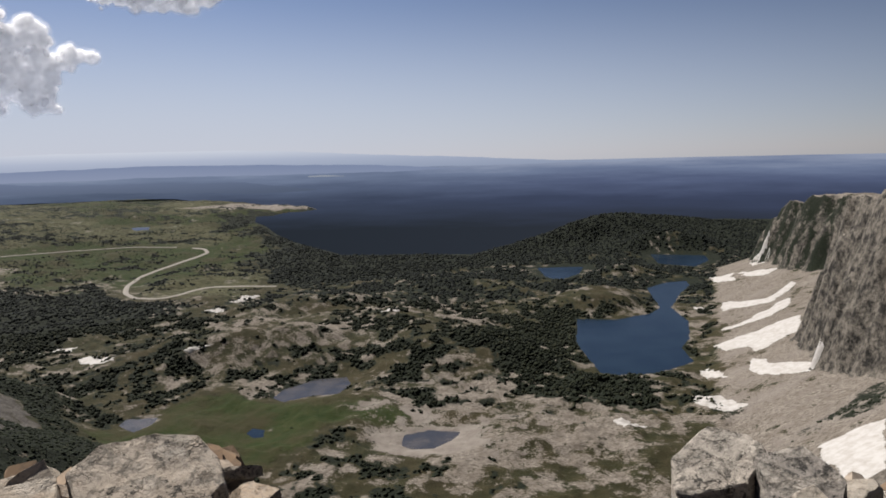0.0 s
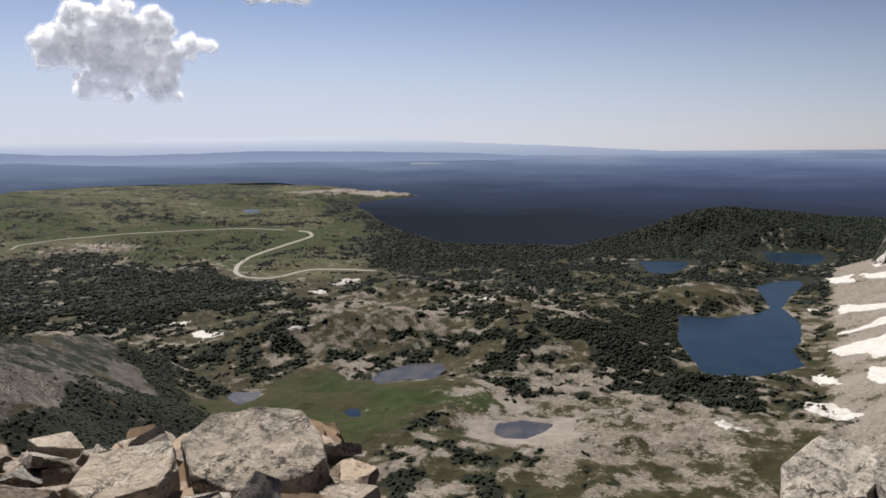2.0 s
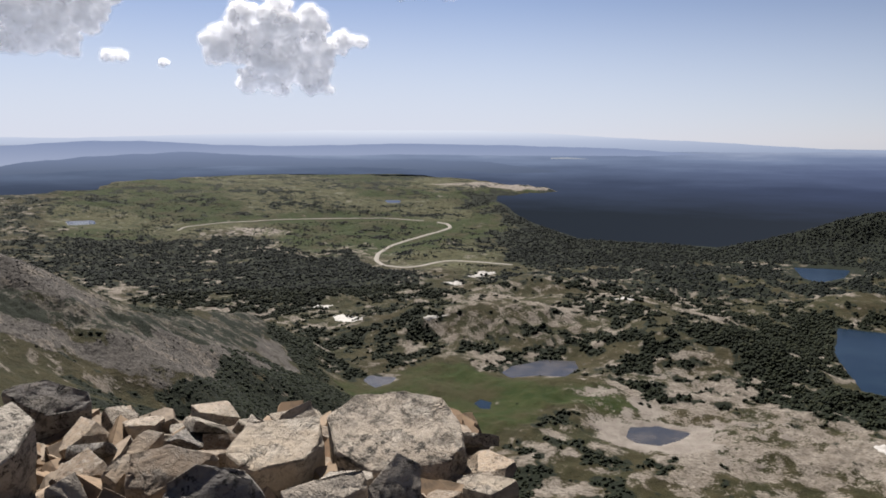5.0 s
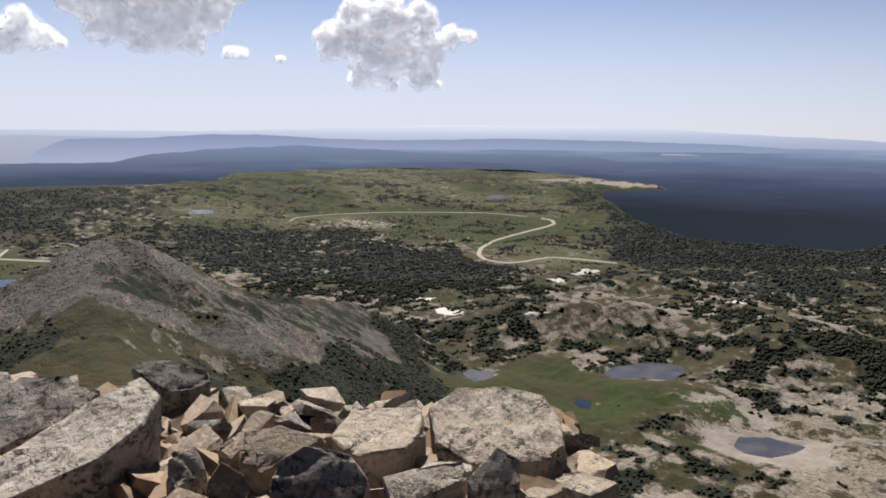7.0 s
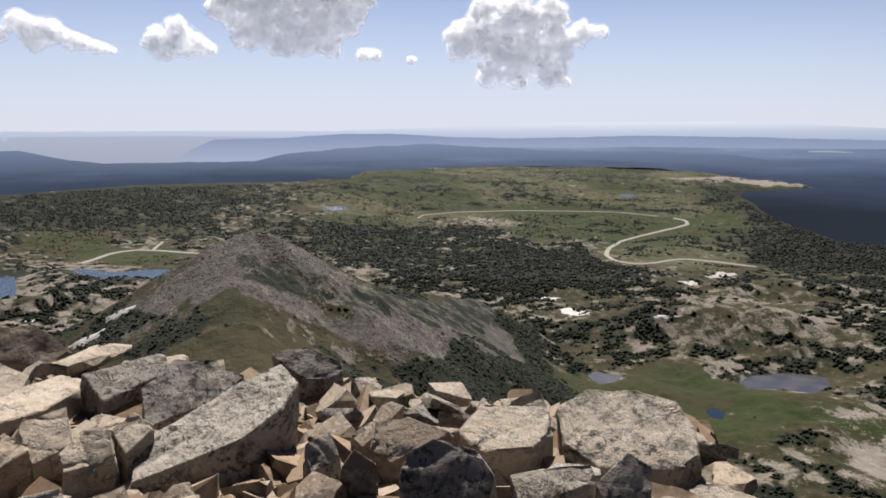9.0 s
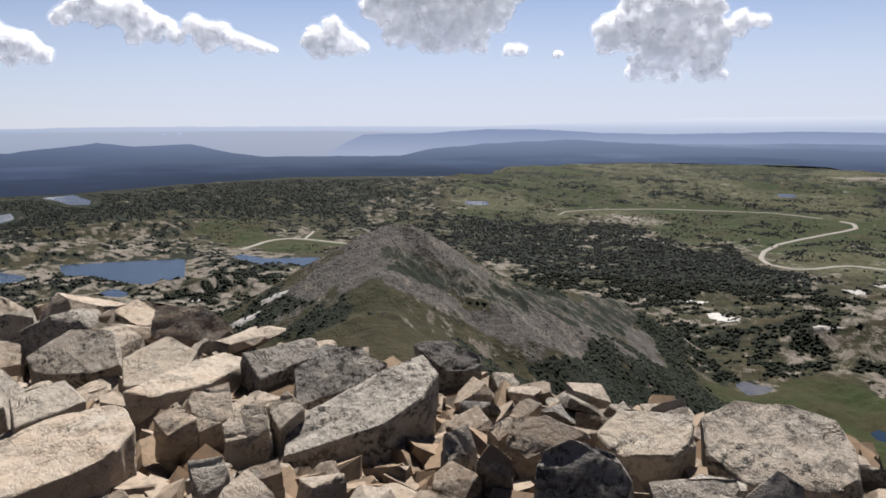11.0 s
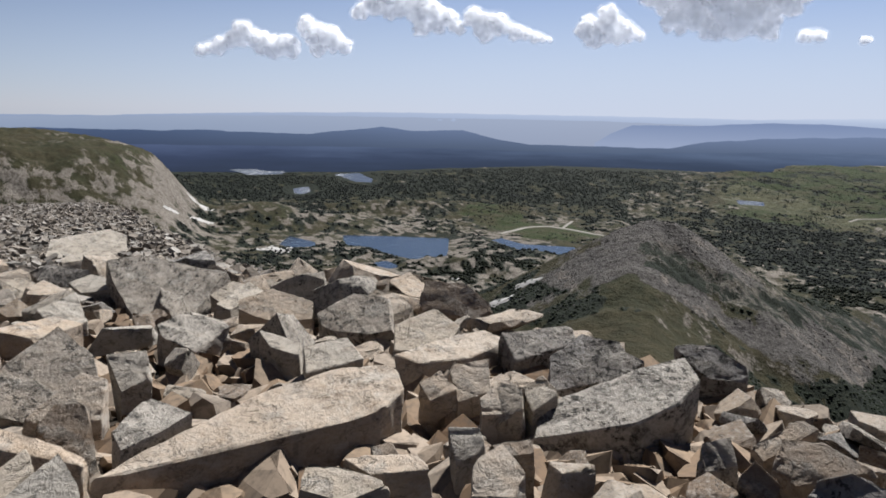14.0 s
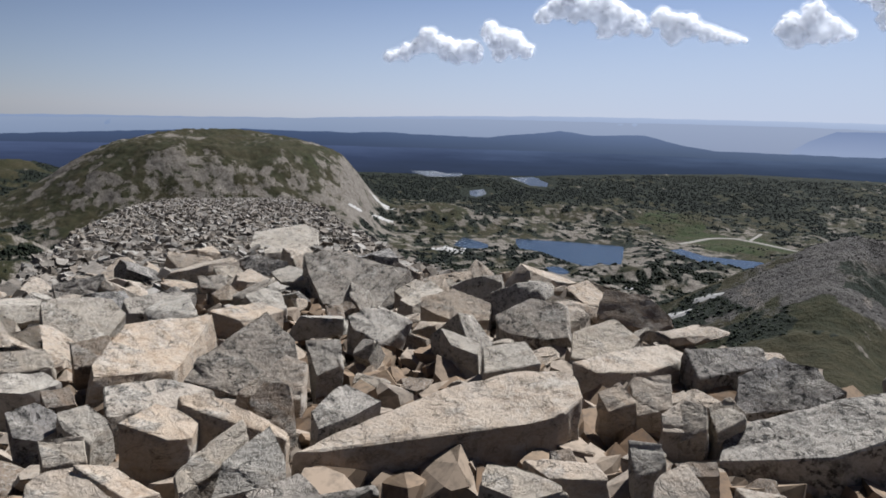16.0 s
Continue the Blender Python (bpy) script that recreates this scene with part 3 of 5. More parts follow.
SILT = [(-106, 845), (-98, 898), (-56, 925), (33, 919), (44, 853), (-25, 840), (-65, 834)]
RIM = [(-1211, 3249), (-1043, 3323), (-785, 3349), (-564, 3367), (-574, 3290), (-713, 3258), (-963, 3239)]
FLAT_ROCK = [(-1610, 2162), (-1552, 2295), (-1403, 2335), (-1299, 2313), (-1284, 2175), (-1427, 2110)]
OUTCROP = [(-500, 384), (-511, 404), (-509, 429), (-478, 446), (-473, 488), (-552, 634), (-597, 774), (-726, 1112), (-615, 958), (-503, 706), (-508, 612), (-432, 468), (-456, 436), (-473, 406), (-479, 380)]
FAN = [(-476, 368), (-466, 389), (-453, 420), (-429, 442), (-510, 640), (-560, 790), (-600, 900), (-560, 930), (-474, 815), (-443, 716), (-463, 665), (-376, 482), (-378, 433), (-397, 419), (-431, 410), (-437, 364), (-452, 349), (-482, 344), (-492, 333), (-496, 360)]
PEAK = [(-528, 574), (-468, 458), (-494, 436), (-515, 421), (-499, 384), (-471, 364), (-482, 344), (-492, 333), (-541, 330), (-566, 336), (-561, 372), (-563, 410)]
TURF = [(-461, 329), (-440, 349), (-428, 376), (-418, 386), (-371, 333), (-349, 289), (-395, 284), (-451, 276), (-466, 306), (-455, 320)]
# snow fields
SNOW = []
SNOW.append([(328, 968), (367, 1002), (377, 940), (379, 899), (358, 892), (336, 917)])
SNOW.append([(202, 884), (219, 900), (246, 870), (240, 861), (216, 868)])
SNOW.append([(398, 1134), (417, 1140), (417, 1049), (407, 1056), (399, 1122)])
SNOW.append([(449, 1071), (471, 1106), (473, 1054), (476, 1013), (485, 975), (483, 913), (477, 922), (459, 949), (442, 983), (437, 1030)])
SNOW.append([(464, 1264), (499, 1252), (539, 1246), (575, 1246), (599, 1233), (546, 1091), (547, 1136), (513, 1122), (485, 1131), (484, 1183), (464, 1191)])
SNOW.append([(512, 1342), (571, 1352), (632, 1386), (673, 1411), (647, 1349), (595, 1305), (555, 1313)])
SNOW.append([(601, 1601), (626, 1520), (653, 1466), (736, 1531), (708, 1477), (645, 1417), (607, 1455), (579, 1491)])
SNOW.append([(742, 1828), (763, 1755), (787, 1674), (782, 1688), (744, 1673), (726, 1747)])
SNOW.append([(830, 2060), (850, 2060), (816, 1833), (800, 1836)])
SNOW.append([(549, 1607), (587, 1582), (569, 1564), (545, 1583)])
SNOW.append([(813, 1939), (813, 1805), (800, 1810), (780, 1847)])
SNOW.append([(708, 1952), (744, 1876), (706, 1760), (686, 1819)])
SNOW.append([(357, 683), (408, 659), (345, 554), (313, 549), (328, 592)])
SNOW.append([(-519, 1732), (-507, 1798), (-475, 1870), (-473, 1831), (-498, 1763)])
SNOW.append([(-551, 1630), (-527, 1657), (-510, 1665), (-509, 1619)])
SNOW.append([(-130, 1427), (-114, 1447), (-88, 1484), (-96, 1429)])
SNOW.append([(-760, 1323), (-738, 1349), (-715, 1378), (-710, 1345), (-738, 1310)])
SNOW.append([(-658, 1263), (-640, 1288), (-562, 1208), (-562, 1198), (-598, 1201), (-629, 1225)])
SNOW.append([(-443, 1191), (-426, 1207), (-399, 1221), (-409, 1212), (-430, 1190)])
SNOW.append([(-614, 291), (-605, 302), (-583, 311), (-580, 306), (-588, 293)])
SNOW.append([(-608, 319), (-595, 328), (-574, 335), (-576, 325), (-593, 316)])
SNOW.append([(-1897, 252), (-1931, 295), (-1873, 311), (-1904, 358), (-1807, 317), (-1822, 289)])
SNOW.append([(-2340, 104), (-2357, 146), (-2339, 189), (-2300, 155)])
SNOW.append([(-2019, 35), (-2074, 64), (-2086, 79), (-2023, 48)])
SNOW.append([(-2107, 95), (-2226, 140), (-2232, 173), (-2172, 136)])
SNOW.append([(-1405, 589), (-1409, 606), (-1407, 619), (-1381, 599)])

# ---- the land ----
def mesh_from(name, verts, faces, material, smooth_faces=True):
    """A mesh of quads or triangles out of number arrays."""
    me = bpy.data.meshes.new(name)
    verts, faces = np.asarray(verts, np.float32), np.asarray(faces, np.int32)
    n, k = faces.shape
    me.vertices.add(len(verts))
    me.vertices.foreach_set("co", verts.ravel())
    me.loops.add(n * k)
    me.loops.foreach_set("vertex_index", faces.ravel())
    me.polygons.add(n)
    me.polygons.foreach_set("loop_start", np.arange(n, dtype=np.int32) * k)
    me.polygons.foreach_set("use_smooth", np.full(n, smooth_faces))
    me.update(calc_edges=True)
    me.materials.append(material)
    return me


def sheet_faces(rings, columns, closed):
    i, j = np.meshgrid(np.arange(rings - 1), np.arange(columns if closed else columns - 1), indexing="ij")
    k = (j + 1) % columns
    return np.stack([i * columns + j, (i + 1) * columns + j, (i + 1) * columns + k, i * columns + k], -1).reshape(-1, 4)


def region(x, y, pts, soft):
    reach = np.clip(np.hypot(x, y) / 1500, 0.3, 1.6)
    x, y = x + 70 * reach * fbm(x, y, 180, 3, 101), y + 70 * reach * fbm(x, y, 180, 3, 102)
    return smooth(outline_distance(x, y, pts), -soft, soft)


def sink(x, y):
    """How far the sheet dips under the distant forest, away from the flats."""
    r, az = np.hypot(x, y), bearing(x, y)
    start = np.interp(az, [-40, -15, -9, -2, 8, 12, 17, 60, 75, 120], [2930, 2930, 2640, 2380, 2420, 2700, 3280, 3250, 3050, 3000])
    flats = np.maximum(region(x, y, FLATS_B, 60), region(x, y, FLATS, 60))
    flats = np.maximum(flats, region(x, y, RIM, 30))
    return smooth(r, start, start + 220) * (1 - flats)


def land_height(x, y):
    s = sink(x, y)
    z = ground_height(x, y)
    # broken ledges of the outcrop on the cone
    ledge = smooth(outline_distance(x, y, OUTCROP), -8, 6) * smooth(-np.hypot(x, y), -760, -700)
    z = z + ledge * (ridged(x, y, 17, 3, 97) * 5.5 - 2.0)
    return z * (1 - s) + (plain(x, y) - 10) * s


def cover(x, y, z, slope):
    """What grows or lies where: shares of woods, meadow, rock, scree and silt, with shade painted on the far cliff and
    in boulder gaps.
    """
    r, az = np.hypot(x, y), bearing(x, y)
    n1, n2, n3 = fbm(x, y, 170, 5, 50, 0.6), fbm(x, y, 48, 4, 60, 0.6), fbm(x, y, 420, 4, 70)
    streak = fbm(x * 0.9 + y * 0.3, (y - x * 0.3) * 2.2, 120, 4, 80)
    height = z - plain(x, y)
    flats = np.maximum(region(x, y, FLATS, 110), region(x, y, FLATS_B, 110))
    flats = flats * (1 - 0.85 * np.maximum(region(x, y, FOREST_A, 60), region(x, y, FOREST_C, 60)))
    far = smooth(r, 2300, 2700)
    right = smooth(-az, -14, -8)
    left = smooth(az, 54, 62) * smooth(r, 1300, 1500) * (1 - smooth(r, 2300, 2600))
    # woods
    n4 = fbm(x, y * 1.0, 19, 3, 64, 0.6)
    wood = 0.36 + 0.05 * smooth(1300 - r, 0, 150) + 0.5 * n1 + 0.75 * n2 + 0.85 * n4
    wood = wood + 0.38 * far * (1 - flats) * smooth(-az, -46, -10) + 0.35 * right * smooth(r, 1500, 1900) - 0.36 * flats + 0.8 * flats * streak
    for pts, gain in ((FOREST_A, 0.40), (FOREST_B, 0.5), (FOREST_C, 0.42), (FOREST_D, 0.6)):
        wood = wood + gain * region(x, y, pts, 50)
    for haz, hd in ((-16.8, 2560), (-12.0, 1720), (-13.6, 2120)):
        hx, hy = at(haz, hd)
        wood = wood - 0.40 * mound(x, y, hx, hy, 130, 100, 0, 1.3)
    wood = wood + 0.55 * smooth(r, 2550, 2900) * smooth(az, 44, 60) - 0.04 * left
    for pts in (MEADOW, MEADOW_B, ROAD_MEADOW, SILT):
        wood = wood - 0.9 * region(x, y, pts, 30)
    for pts in (ROCKS_A, ROCKS_B, ROCKS_C, FLAT_ROCK, RIM):
        wood = wood - 0.30 * region(x, y, pts, 50)
    wood = wood - 0.45 * smooth(980 - r, 0, 160) * smooth(40 - az, 0, 6)
    wood = wood - 0.7 * smooth(60 - road_distance(x, y), 0, 40)
    on_spur = smooth(smax(spur(x, y), flank(x, y), 10.0) - plain(x, y), 8, 30)
    on_wall = smooth(cirque(x, y) - plain(x, y), 3, 20)
    hill = smooth(height, 40, 80) * smooth(r, 1700, 1800) * smooth(az, 60, 70)
    wood = wood * (1 - on_spur) * (1 - on_wall) * (1 - hill) - 0.2 * on_wall
    wood = wood - 1.5 * smooth(2000 - r, 1450, 1650)
    ax, ay = at(50.8, 705)
    cone = smooth(205 - np.hypot(x - ax, y - ay), 0, 120)
    band = smooth(outline_distance(x, y, OUTCROP) + 9 * n4, -12, 0)
    fan = smooth(outline_distance(x, y, FAN) + 10 * n4, -8, 8)
    peak = smooth(outline_distance(x, y, PEAK) + 12 * n4, -14, 8) * smooth(-bearing(x, y), -90, -70) + smooth(60 - np.hypot(x - ax, y - ay), -10, 20)
    turf = smooth(outline_distance(x, y, TURF) + 22 * n4 + 14 * n2, -10, 10)
    # low juniper mats on the mountain's flank
    mats = smooth(0.28 + 0.9 * streak + 0.7 * n2 + 0.6 * n4 - 0.35 * cone - 0.9 * peak - 0.9 * fan - 0.5 * turf - 1.2 * band + 0.55 * smooth(50 - az, 0, 8) * smooth(az, 20, 28) * smooth(r, 380, 480), 0.2, 0.4) * on_spur * smooth(-z, 70, 125)
    trees = wood
    wood = wood + 0.35 * smooth(trees, 0.35, 0.6) + 0.12 * left
    wood = wood + 0.9 * on_wall * smooth(0.7 - slope, 0, 0.2) * smooth(-r, -1100, -900) * smooth(streak, 0.10, 0.28)
    wood = np.maximum(np.maximum(wood, mats * 0.8), on_spur * band * (0.60 + 0.7 * n4))
    # dark woodland tone painted on the far cliff wall for its shade
    wood = np.maximum(wood, on_wall * smooth(slope, 0.5, 0.8) * smooth(r, 1480, 1600) * (0.62 + 0.8 * n4))
    rock = 0.28 + 0.6 * fbm(x, y, 140, 5, 90, 0.62) + 0.4 * n2 - 0.75 * n4 + 0.22 * left - 0.34 * flats - 0.2 * far
    for pts in (ROCKS_A, ROCKS_B, ROCKS_C, FLAT_ROCK, RIM):
        rock = rock + 0.32 * region(x, y, pts, 40)
    for pts in (MEADOW, MEADOW_B, ROAD_MEADOW):
        rock = rock - 0.8 * region(x, y, pts, 25)
    rock = rock * (1 - on_spur) + 0.55 * smooth(slope, 0.5, 0.9) + 0.7 * on_wall + hill * ((0.04 + 0.28 * smooth(95 - az, -3, 5)) * smooth(slope, 0.12, 0.4) - 0.36 + 0.5 * n1 + 0.3 * n2)
    hx, hy = at(-15.7, 2530)
    rock = rock + 0.8 * mound(x, y, hx, hy, 60, 90, 0, 1.5)
    scree = np.maximum(on_spur * (-0.12 + 0.5 * n1 + 0.9 * streak + 0.5 * n4 + 0.25 * cone + 0.8 * peak + 0.8 * fan - 1.3 * turf - 0.3 * smooth(600 - r, 0, 80)), on_wall * smooth(0.75 - slope, 0, 0.2) * 0.2)
    scree = np.maximum(scree, smooth(400 - r, 0, 350))
    meadow = 0.15 + 0.5 * n3 + 0.3 * n2 + 0.65 * flats * smooth(n3, -0.1, 0.3)
    for pts in (MEADOW, MEADOW_B, ROAD_MEADOW):
        meadow = meadow + 0.8 * region(x, y, pts, 25)
    meadow = meadow * (1 - on_spur) + on_wall * smooth(0.7 - slope, 0, 0.2) * (0.2 + 1.0 * streak + 0.5 * n2) * smooth(-r, -1100, -900)
    wet = shore(x, y)
    silt = region(x, y, SILT, 15) + region(x, y, ROCKS_C, 40) * (0.16 + 0.9 * n1 + 0.8 * n4) + region(x, y, FLAT_ROCK, 40) * (0.5 + 0.9 * n4) + region(x, y, RIM, 15) + on_wall * smooth(0.75 - slope, 0, 0.2) * (0.40 + 0.5 * streak + 0.3 * n2) + 0.55 * smooth(wet, -14, -2) * smooth(n2, -0.2, 0.3)
    crag = on_wall * smooth(slope, 0.55, 0.9) * (1.2 + 0.3 * smooth(r, 1500, 1700)) + 0.3 * hill * smooth(slope, 0.5, 0.9)
    silt = silt + 0.9 * smooth(r, 9, 13) * smooth(150 - r, 0, 40) * smooth(az, 76, 82) * smooth(124 - az, 0, 4)
    # the dark outcrop across the cone's shoulder
    crag = crag + on_spur * (band * (0.75 + 0.5 * n4) + 0.25 * cone * smooth(ridged(x, y, 60, 3, 19) + 0.6 * n4, 0.5, 0.8))
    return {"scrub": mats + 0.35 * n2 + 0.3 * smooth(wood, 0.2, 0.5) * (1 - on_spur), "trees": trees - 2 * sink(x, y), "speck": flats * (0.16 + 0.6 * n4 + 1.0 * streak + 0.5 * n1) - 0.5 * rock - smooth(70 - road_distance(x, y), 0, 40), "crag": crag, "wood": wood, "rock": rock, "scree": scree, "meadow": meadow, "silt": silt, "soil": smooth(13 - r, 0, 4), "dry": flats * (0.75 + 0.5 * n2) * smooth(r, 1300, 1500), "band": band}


def slope_at(x, y, step=6.0):
    z = land_height(x, y)
    return z, np.hypot(land_height(x + step, y) - z, land_height(x, y + step) - z) / step


azimuths = np.radians(np.concatenate([np.arange(-42, 124, 0.19), np.arange(126, 316, 3.0)]))
radii = np.concatenate([[0.003], np.geomspace(0.3, 30, 95)[:-1], np.geomspace(30, 500, 100)[:-1], np.geomspace(500, 3300, 290)[:-1], np.linspace(3300, 3950, 46)])
rr, aa = np.meshgrid(radii, azimuths, indexing="ij")
gx, gy = (-rr * np.sin(aa)).ravel(), (rr * np.cos(aa)).ravel()
gz = land_height(gx, gy) - 0.12 * (1 - smooth(np.hypot(gx, gy), 9, 14))
grid = gz.reshape(rr.shape)
slope_r = np.gradient(grid, axis=0) / np.gradient(rr, axis=0)
slope_a = np.gradient(grid, axis=1) / (rr * np.gradient(aa, axis=1))
gslope = np.hypot(slope_r, slope_a).ravel()
ground_mesh = mesh_from("ground", np.stack([gx, gy, gz], 1), sheet_faces(len(radii), len(azimuths), True), LAND)
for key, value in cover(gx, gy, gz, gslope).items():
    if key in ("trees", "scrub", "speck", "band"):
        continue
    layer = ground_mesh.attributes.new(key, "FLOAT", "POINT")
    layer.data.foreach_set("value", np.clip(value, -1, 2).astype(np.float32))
ground = tagged(new("ground", ground_mesh), "rocky alpine mountainside and valley with grass and woods", "ground", kind="structure")

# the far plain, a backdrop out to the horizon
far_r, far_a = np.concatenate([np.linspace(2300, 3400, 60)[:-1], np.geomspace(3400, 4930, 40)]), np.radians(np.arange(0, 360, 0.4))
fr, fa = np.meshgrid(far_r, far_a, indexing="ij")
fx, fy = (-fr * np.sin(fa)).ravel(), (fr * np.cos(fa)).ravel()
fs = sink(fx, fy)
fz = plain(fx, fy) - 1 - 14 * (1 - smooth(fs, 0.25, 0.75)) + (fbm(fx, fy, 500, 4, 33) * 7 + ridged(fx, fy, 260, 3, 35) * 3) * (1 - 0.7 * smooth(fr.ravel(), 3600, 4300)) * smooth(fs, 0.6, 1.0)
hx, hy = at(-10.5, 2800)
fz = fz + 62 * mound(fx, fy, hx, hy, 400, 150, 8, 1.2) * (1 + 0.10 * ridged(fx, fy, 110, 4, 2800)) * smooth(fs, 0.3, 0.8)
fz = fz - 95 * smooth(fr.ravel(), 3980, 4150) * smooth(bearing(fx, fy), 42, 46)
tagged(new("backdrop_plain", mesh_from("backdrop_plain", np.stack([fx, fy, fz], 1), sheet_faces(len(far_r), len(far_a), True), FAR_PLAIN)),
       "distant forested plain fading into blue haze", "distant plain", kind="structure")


def far_ridge(name, label, distance, az0, az1, low, crest, material, rough, seed):
    """A long hill on the horizon. crest: pairs of bearing and height angle in degrees."""
    a = np.arange(az0, az1 + 0.01, 0.1)
    b, e = zip(*crest)
    top = np.interp(a, b, e) + fbm(a, a * 0, 1.4, 4, seed) * rough
    rows = []
    for share, back in ((0.0, 0.0), (0.35, 20.0), (0.7, 50.0), (1.0, 110.0), (0.6, 260.0)):
        el = np.tan(np.radians(low + (top - low) * share))
        d = distance + back + 25 * fbm(a, a * 0 + share, 2.0, 3, seed + 5)
        rows.append(np.stack([-d * np.sin(np.radians(a)), d * np.cos(np.radians(a)), EYE + d * el], 1))
    ob = new(name, mesh_from(name, np.concatenate(rows), sheet_faces(5, len(a), False), material))
    return tagged(ob, label, "hills", kind="structure")


# ---- water ----
def lake(name, pts, material, label):
    p = np.asarray(pts, float)
    lo, hi = p.min(0) - 12, p.max(0) + 12
    n = 40
    xs, ys = np.linspace(lo[0], hi[0], n), np.linspace(lo[1], hi[1], n)
    X, Y = np.meshgrid(xs, ys, indexing="ij")
    x, y = X.ravel(), Y.ravel()
    keep = outline_distance(x, y, p).reshape(n, n) > -14
    f = sheet_faces(n, n, False)
    f = f[keep.ravel()[f].any(1)]
    used, back = np.unique(f, return_inverse=True)
    v = np.stack([x, y, plain(x, y) - 0.4], 1)[used]
    return tagged(new(name, mesh_from(name, v, back.reshape(-1, 4)[:, ::-1], material)), label, "lake", kind="structure")


for key, pts in LAKES.items():
    if key in ("silt_pond", "shallow_pond", "meadow_pond"):
        lake("water_" + key, pts, SHALLOW, "shallow murky pond with silty bed in the meadow")
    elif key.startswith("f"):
        # sky shine comes from the pale water colour, except on the tarn
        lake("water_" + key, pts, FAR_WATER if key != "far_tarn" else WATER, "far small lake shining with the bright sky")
    elif key in ("long_lake", "side_lake", "road_lake", "inlet_pond"):
        lake("water_" + key, pts, LAKE_WATER, "blue lake ruffled by wind below the ridge")
    else:
        lake("water_" + key, pts, WATER, "deep blue alpine lake among rock and conifers")


def drape(pts, lift, cells, ragged, size, seed):
    """A ragged sheet on the ground inside an outline."""
    p = np.asarray(pts, float)
    lo, hi = p.min(0), p.max(0)
    pad = 0.12 * (hi - lo) + 3
    xs, ys = np.linspace(lo[0] - pad[0], hi[0] + pad[0], cells), np.linspace(lo[1] - pad[1], hi[1] + pad[1], cells)
    X, Y = np.meshgrid(xs, ys, indexing="ij")
    x, y = X.ravel(), Y.ravel()
    d = outline_distance(x, y, p) + ragged * fbm(x, y, size, 4, seed)
    f = sheet_faces(cells, cells, False)
    f = f[(d[f] > 0).sum(1) >= 3]
    # one piece only: keep what hangs together with the middle
    label = np.arange(cells * cells)
    for _ in range(2 * cells):
        low = label[f].min(1)
        before = label.copy()
        np.minimum.at(label, f.ravel(), np.repeat(low, 4))
        if (label == before).all():
            break
    if len(f):
        names, many = np.unique(label[f[:, 0]], return_counts=True)
        f = f[label[f[:, 0]] == names[many.argmax()]]
    used, back = np.unique(f, return_inverse=True)
    z = ground_height(x[used], y[used]) + lift * smooth(d[used], -2, 6) - 0.2
    return np.stack([x[used], y[used], z], 1), back.reshape(-1, 4)[:, ::-1]


for k, pts in enumerate(SNOW):
    p = np.asarray(pts, float)
    span = np.ptp(p, axis=0).max()
    v, f = drape(pts, 1.2, 64, 0.075 * span, 0.16 * span, 200 + k)
    if len(f):
        tagged(new("snow_patch", mesh_from("snow_patch", v, f, SNOWY)), "old white snow patch lying in a hollow", "snow patch", "snow patches")


def ribbon(name, pts, width, label):
    p = np.asarray(pts, float)
    t = np.arange(len(p))
    fine = np.linspace(0, len(p) - 1, 12 * len(p))
    # rounded through the points
    c = np.stack([np.interp(fine, t, p[:, k]) for k in (0, 1)], 1)
    for _ in range(10):
        c[1:-1] = (c[:-2] + 2 * c[1:-1] + c[2:]) / 4
    d = np.gradient(c, axis=0)
    d /= np.linalg.norm(d, axis=1, keepdims=True)
    side = np.stack([-d[:, 1], d[:, 0]], 1)
    rows = []
    for w, lift in ((-0.7, -0.6), (-0.5, 1.3), (0.5, 1.3), (0.7, -0.6)):
        q = c + side * w * width
        rows.append(np.concatenate([q, (ground_height(q[:, 0], q[:, 1]) + lift)[:, None]], 1))
    return tagged(new(name, mesh_from(name, np.concatenate(rows), sheet_faces(4, len(c), False), ROADWAY)), label, "road", kind="structure")


ribbon("road", ROAD, 11, "pale road winding in a bend over the grassy flats")
ribbon("road_upper", UPPER_ROAD, 6, "pale gravel road crossing the grassy flats")
ribbon("road_lake", LAKE_ROAD, 12, "pale road passing the lakes")
ribbon("road_spur", LAKE_SPUR, 8, "short side road by the lakes")

# ---- woods ----
def scatter(count, r0, r1, az0, az1, seed):
    rng = np.random.default_rng(seed)
    r = np.sqrt(rng.uniform(r0 * r0, r1 * r1, count))
    a = np.radians(rng.uniform(az0, az1, count))
    return -r * np.sin(a), r * np.cos(a), rng


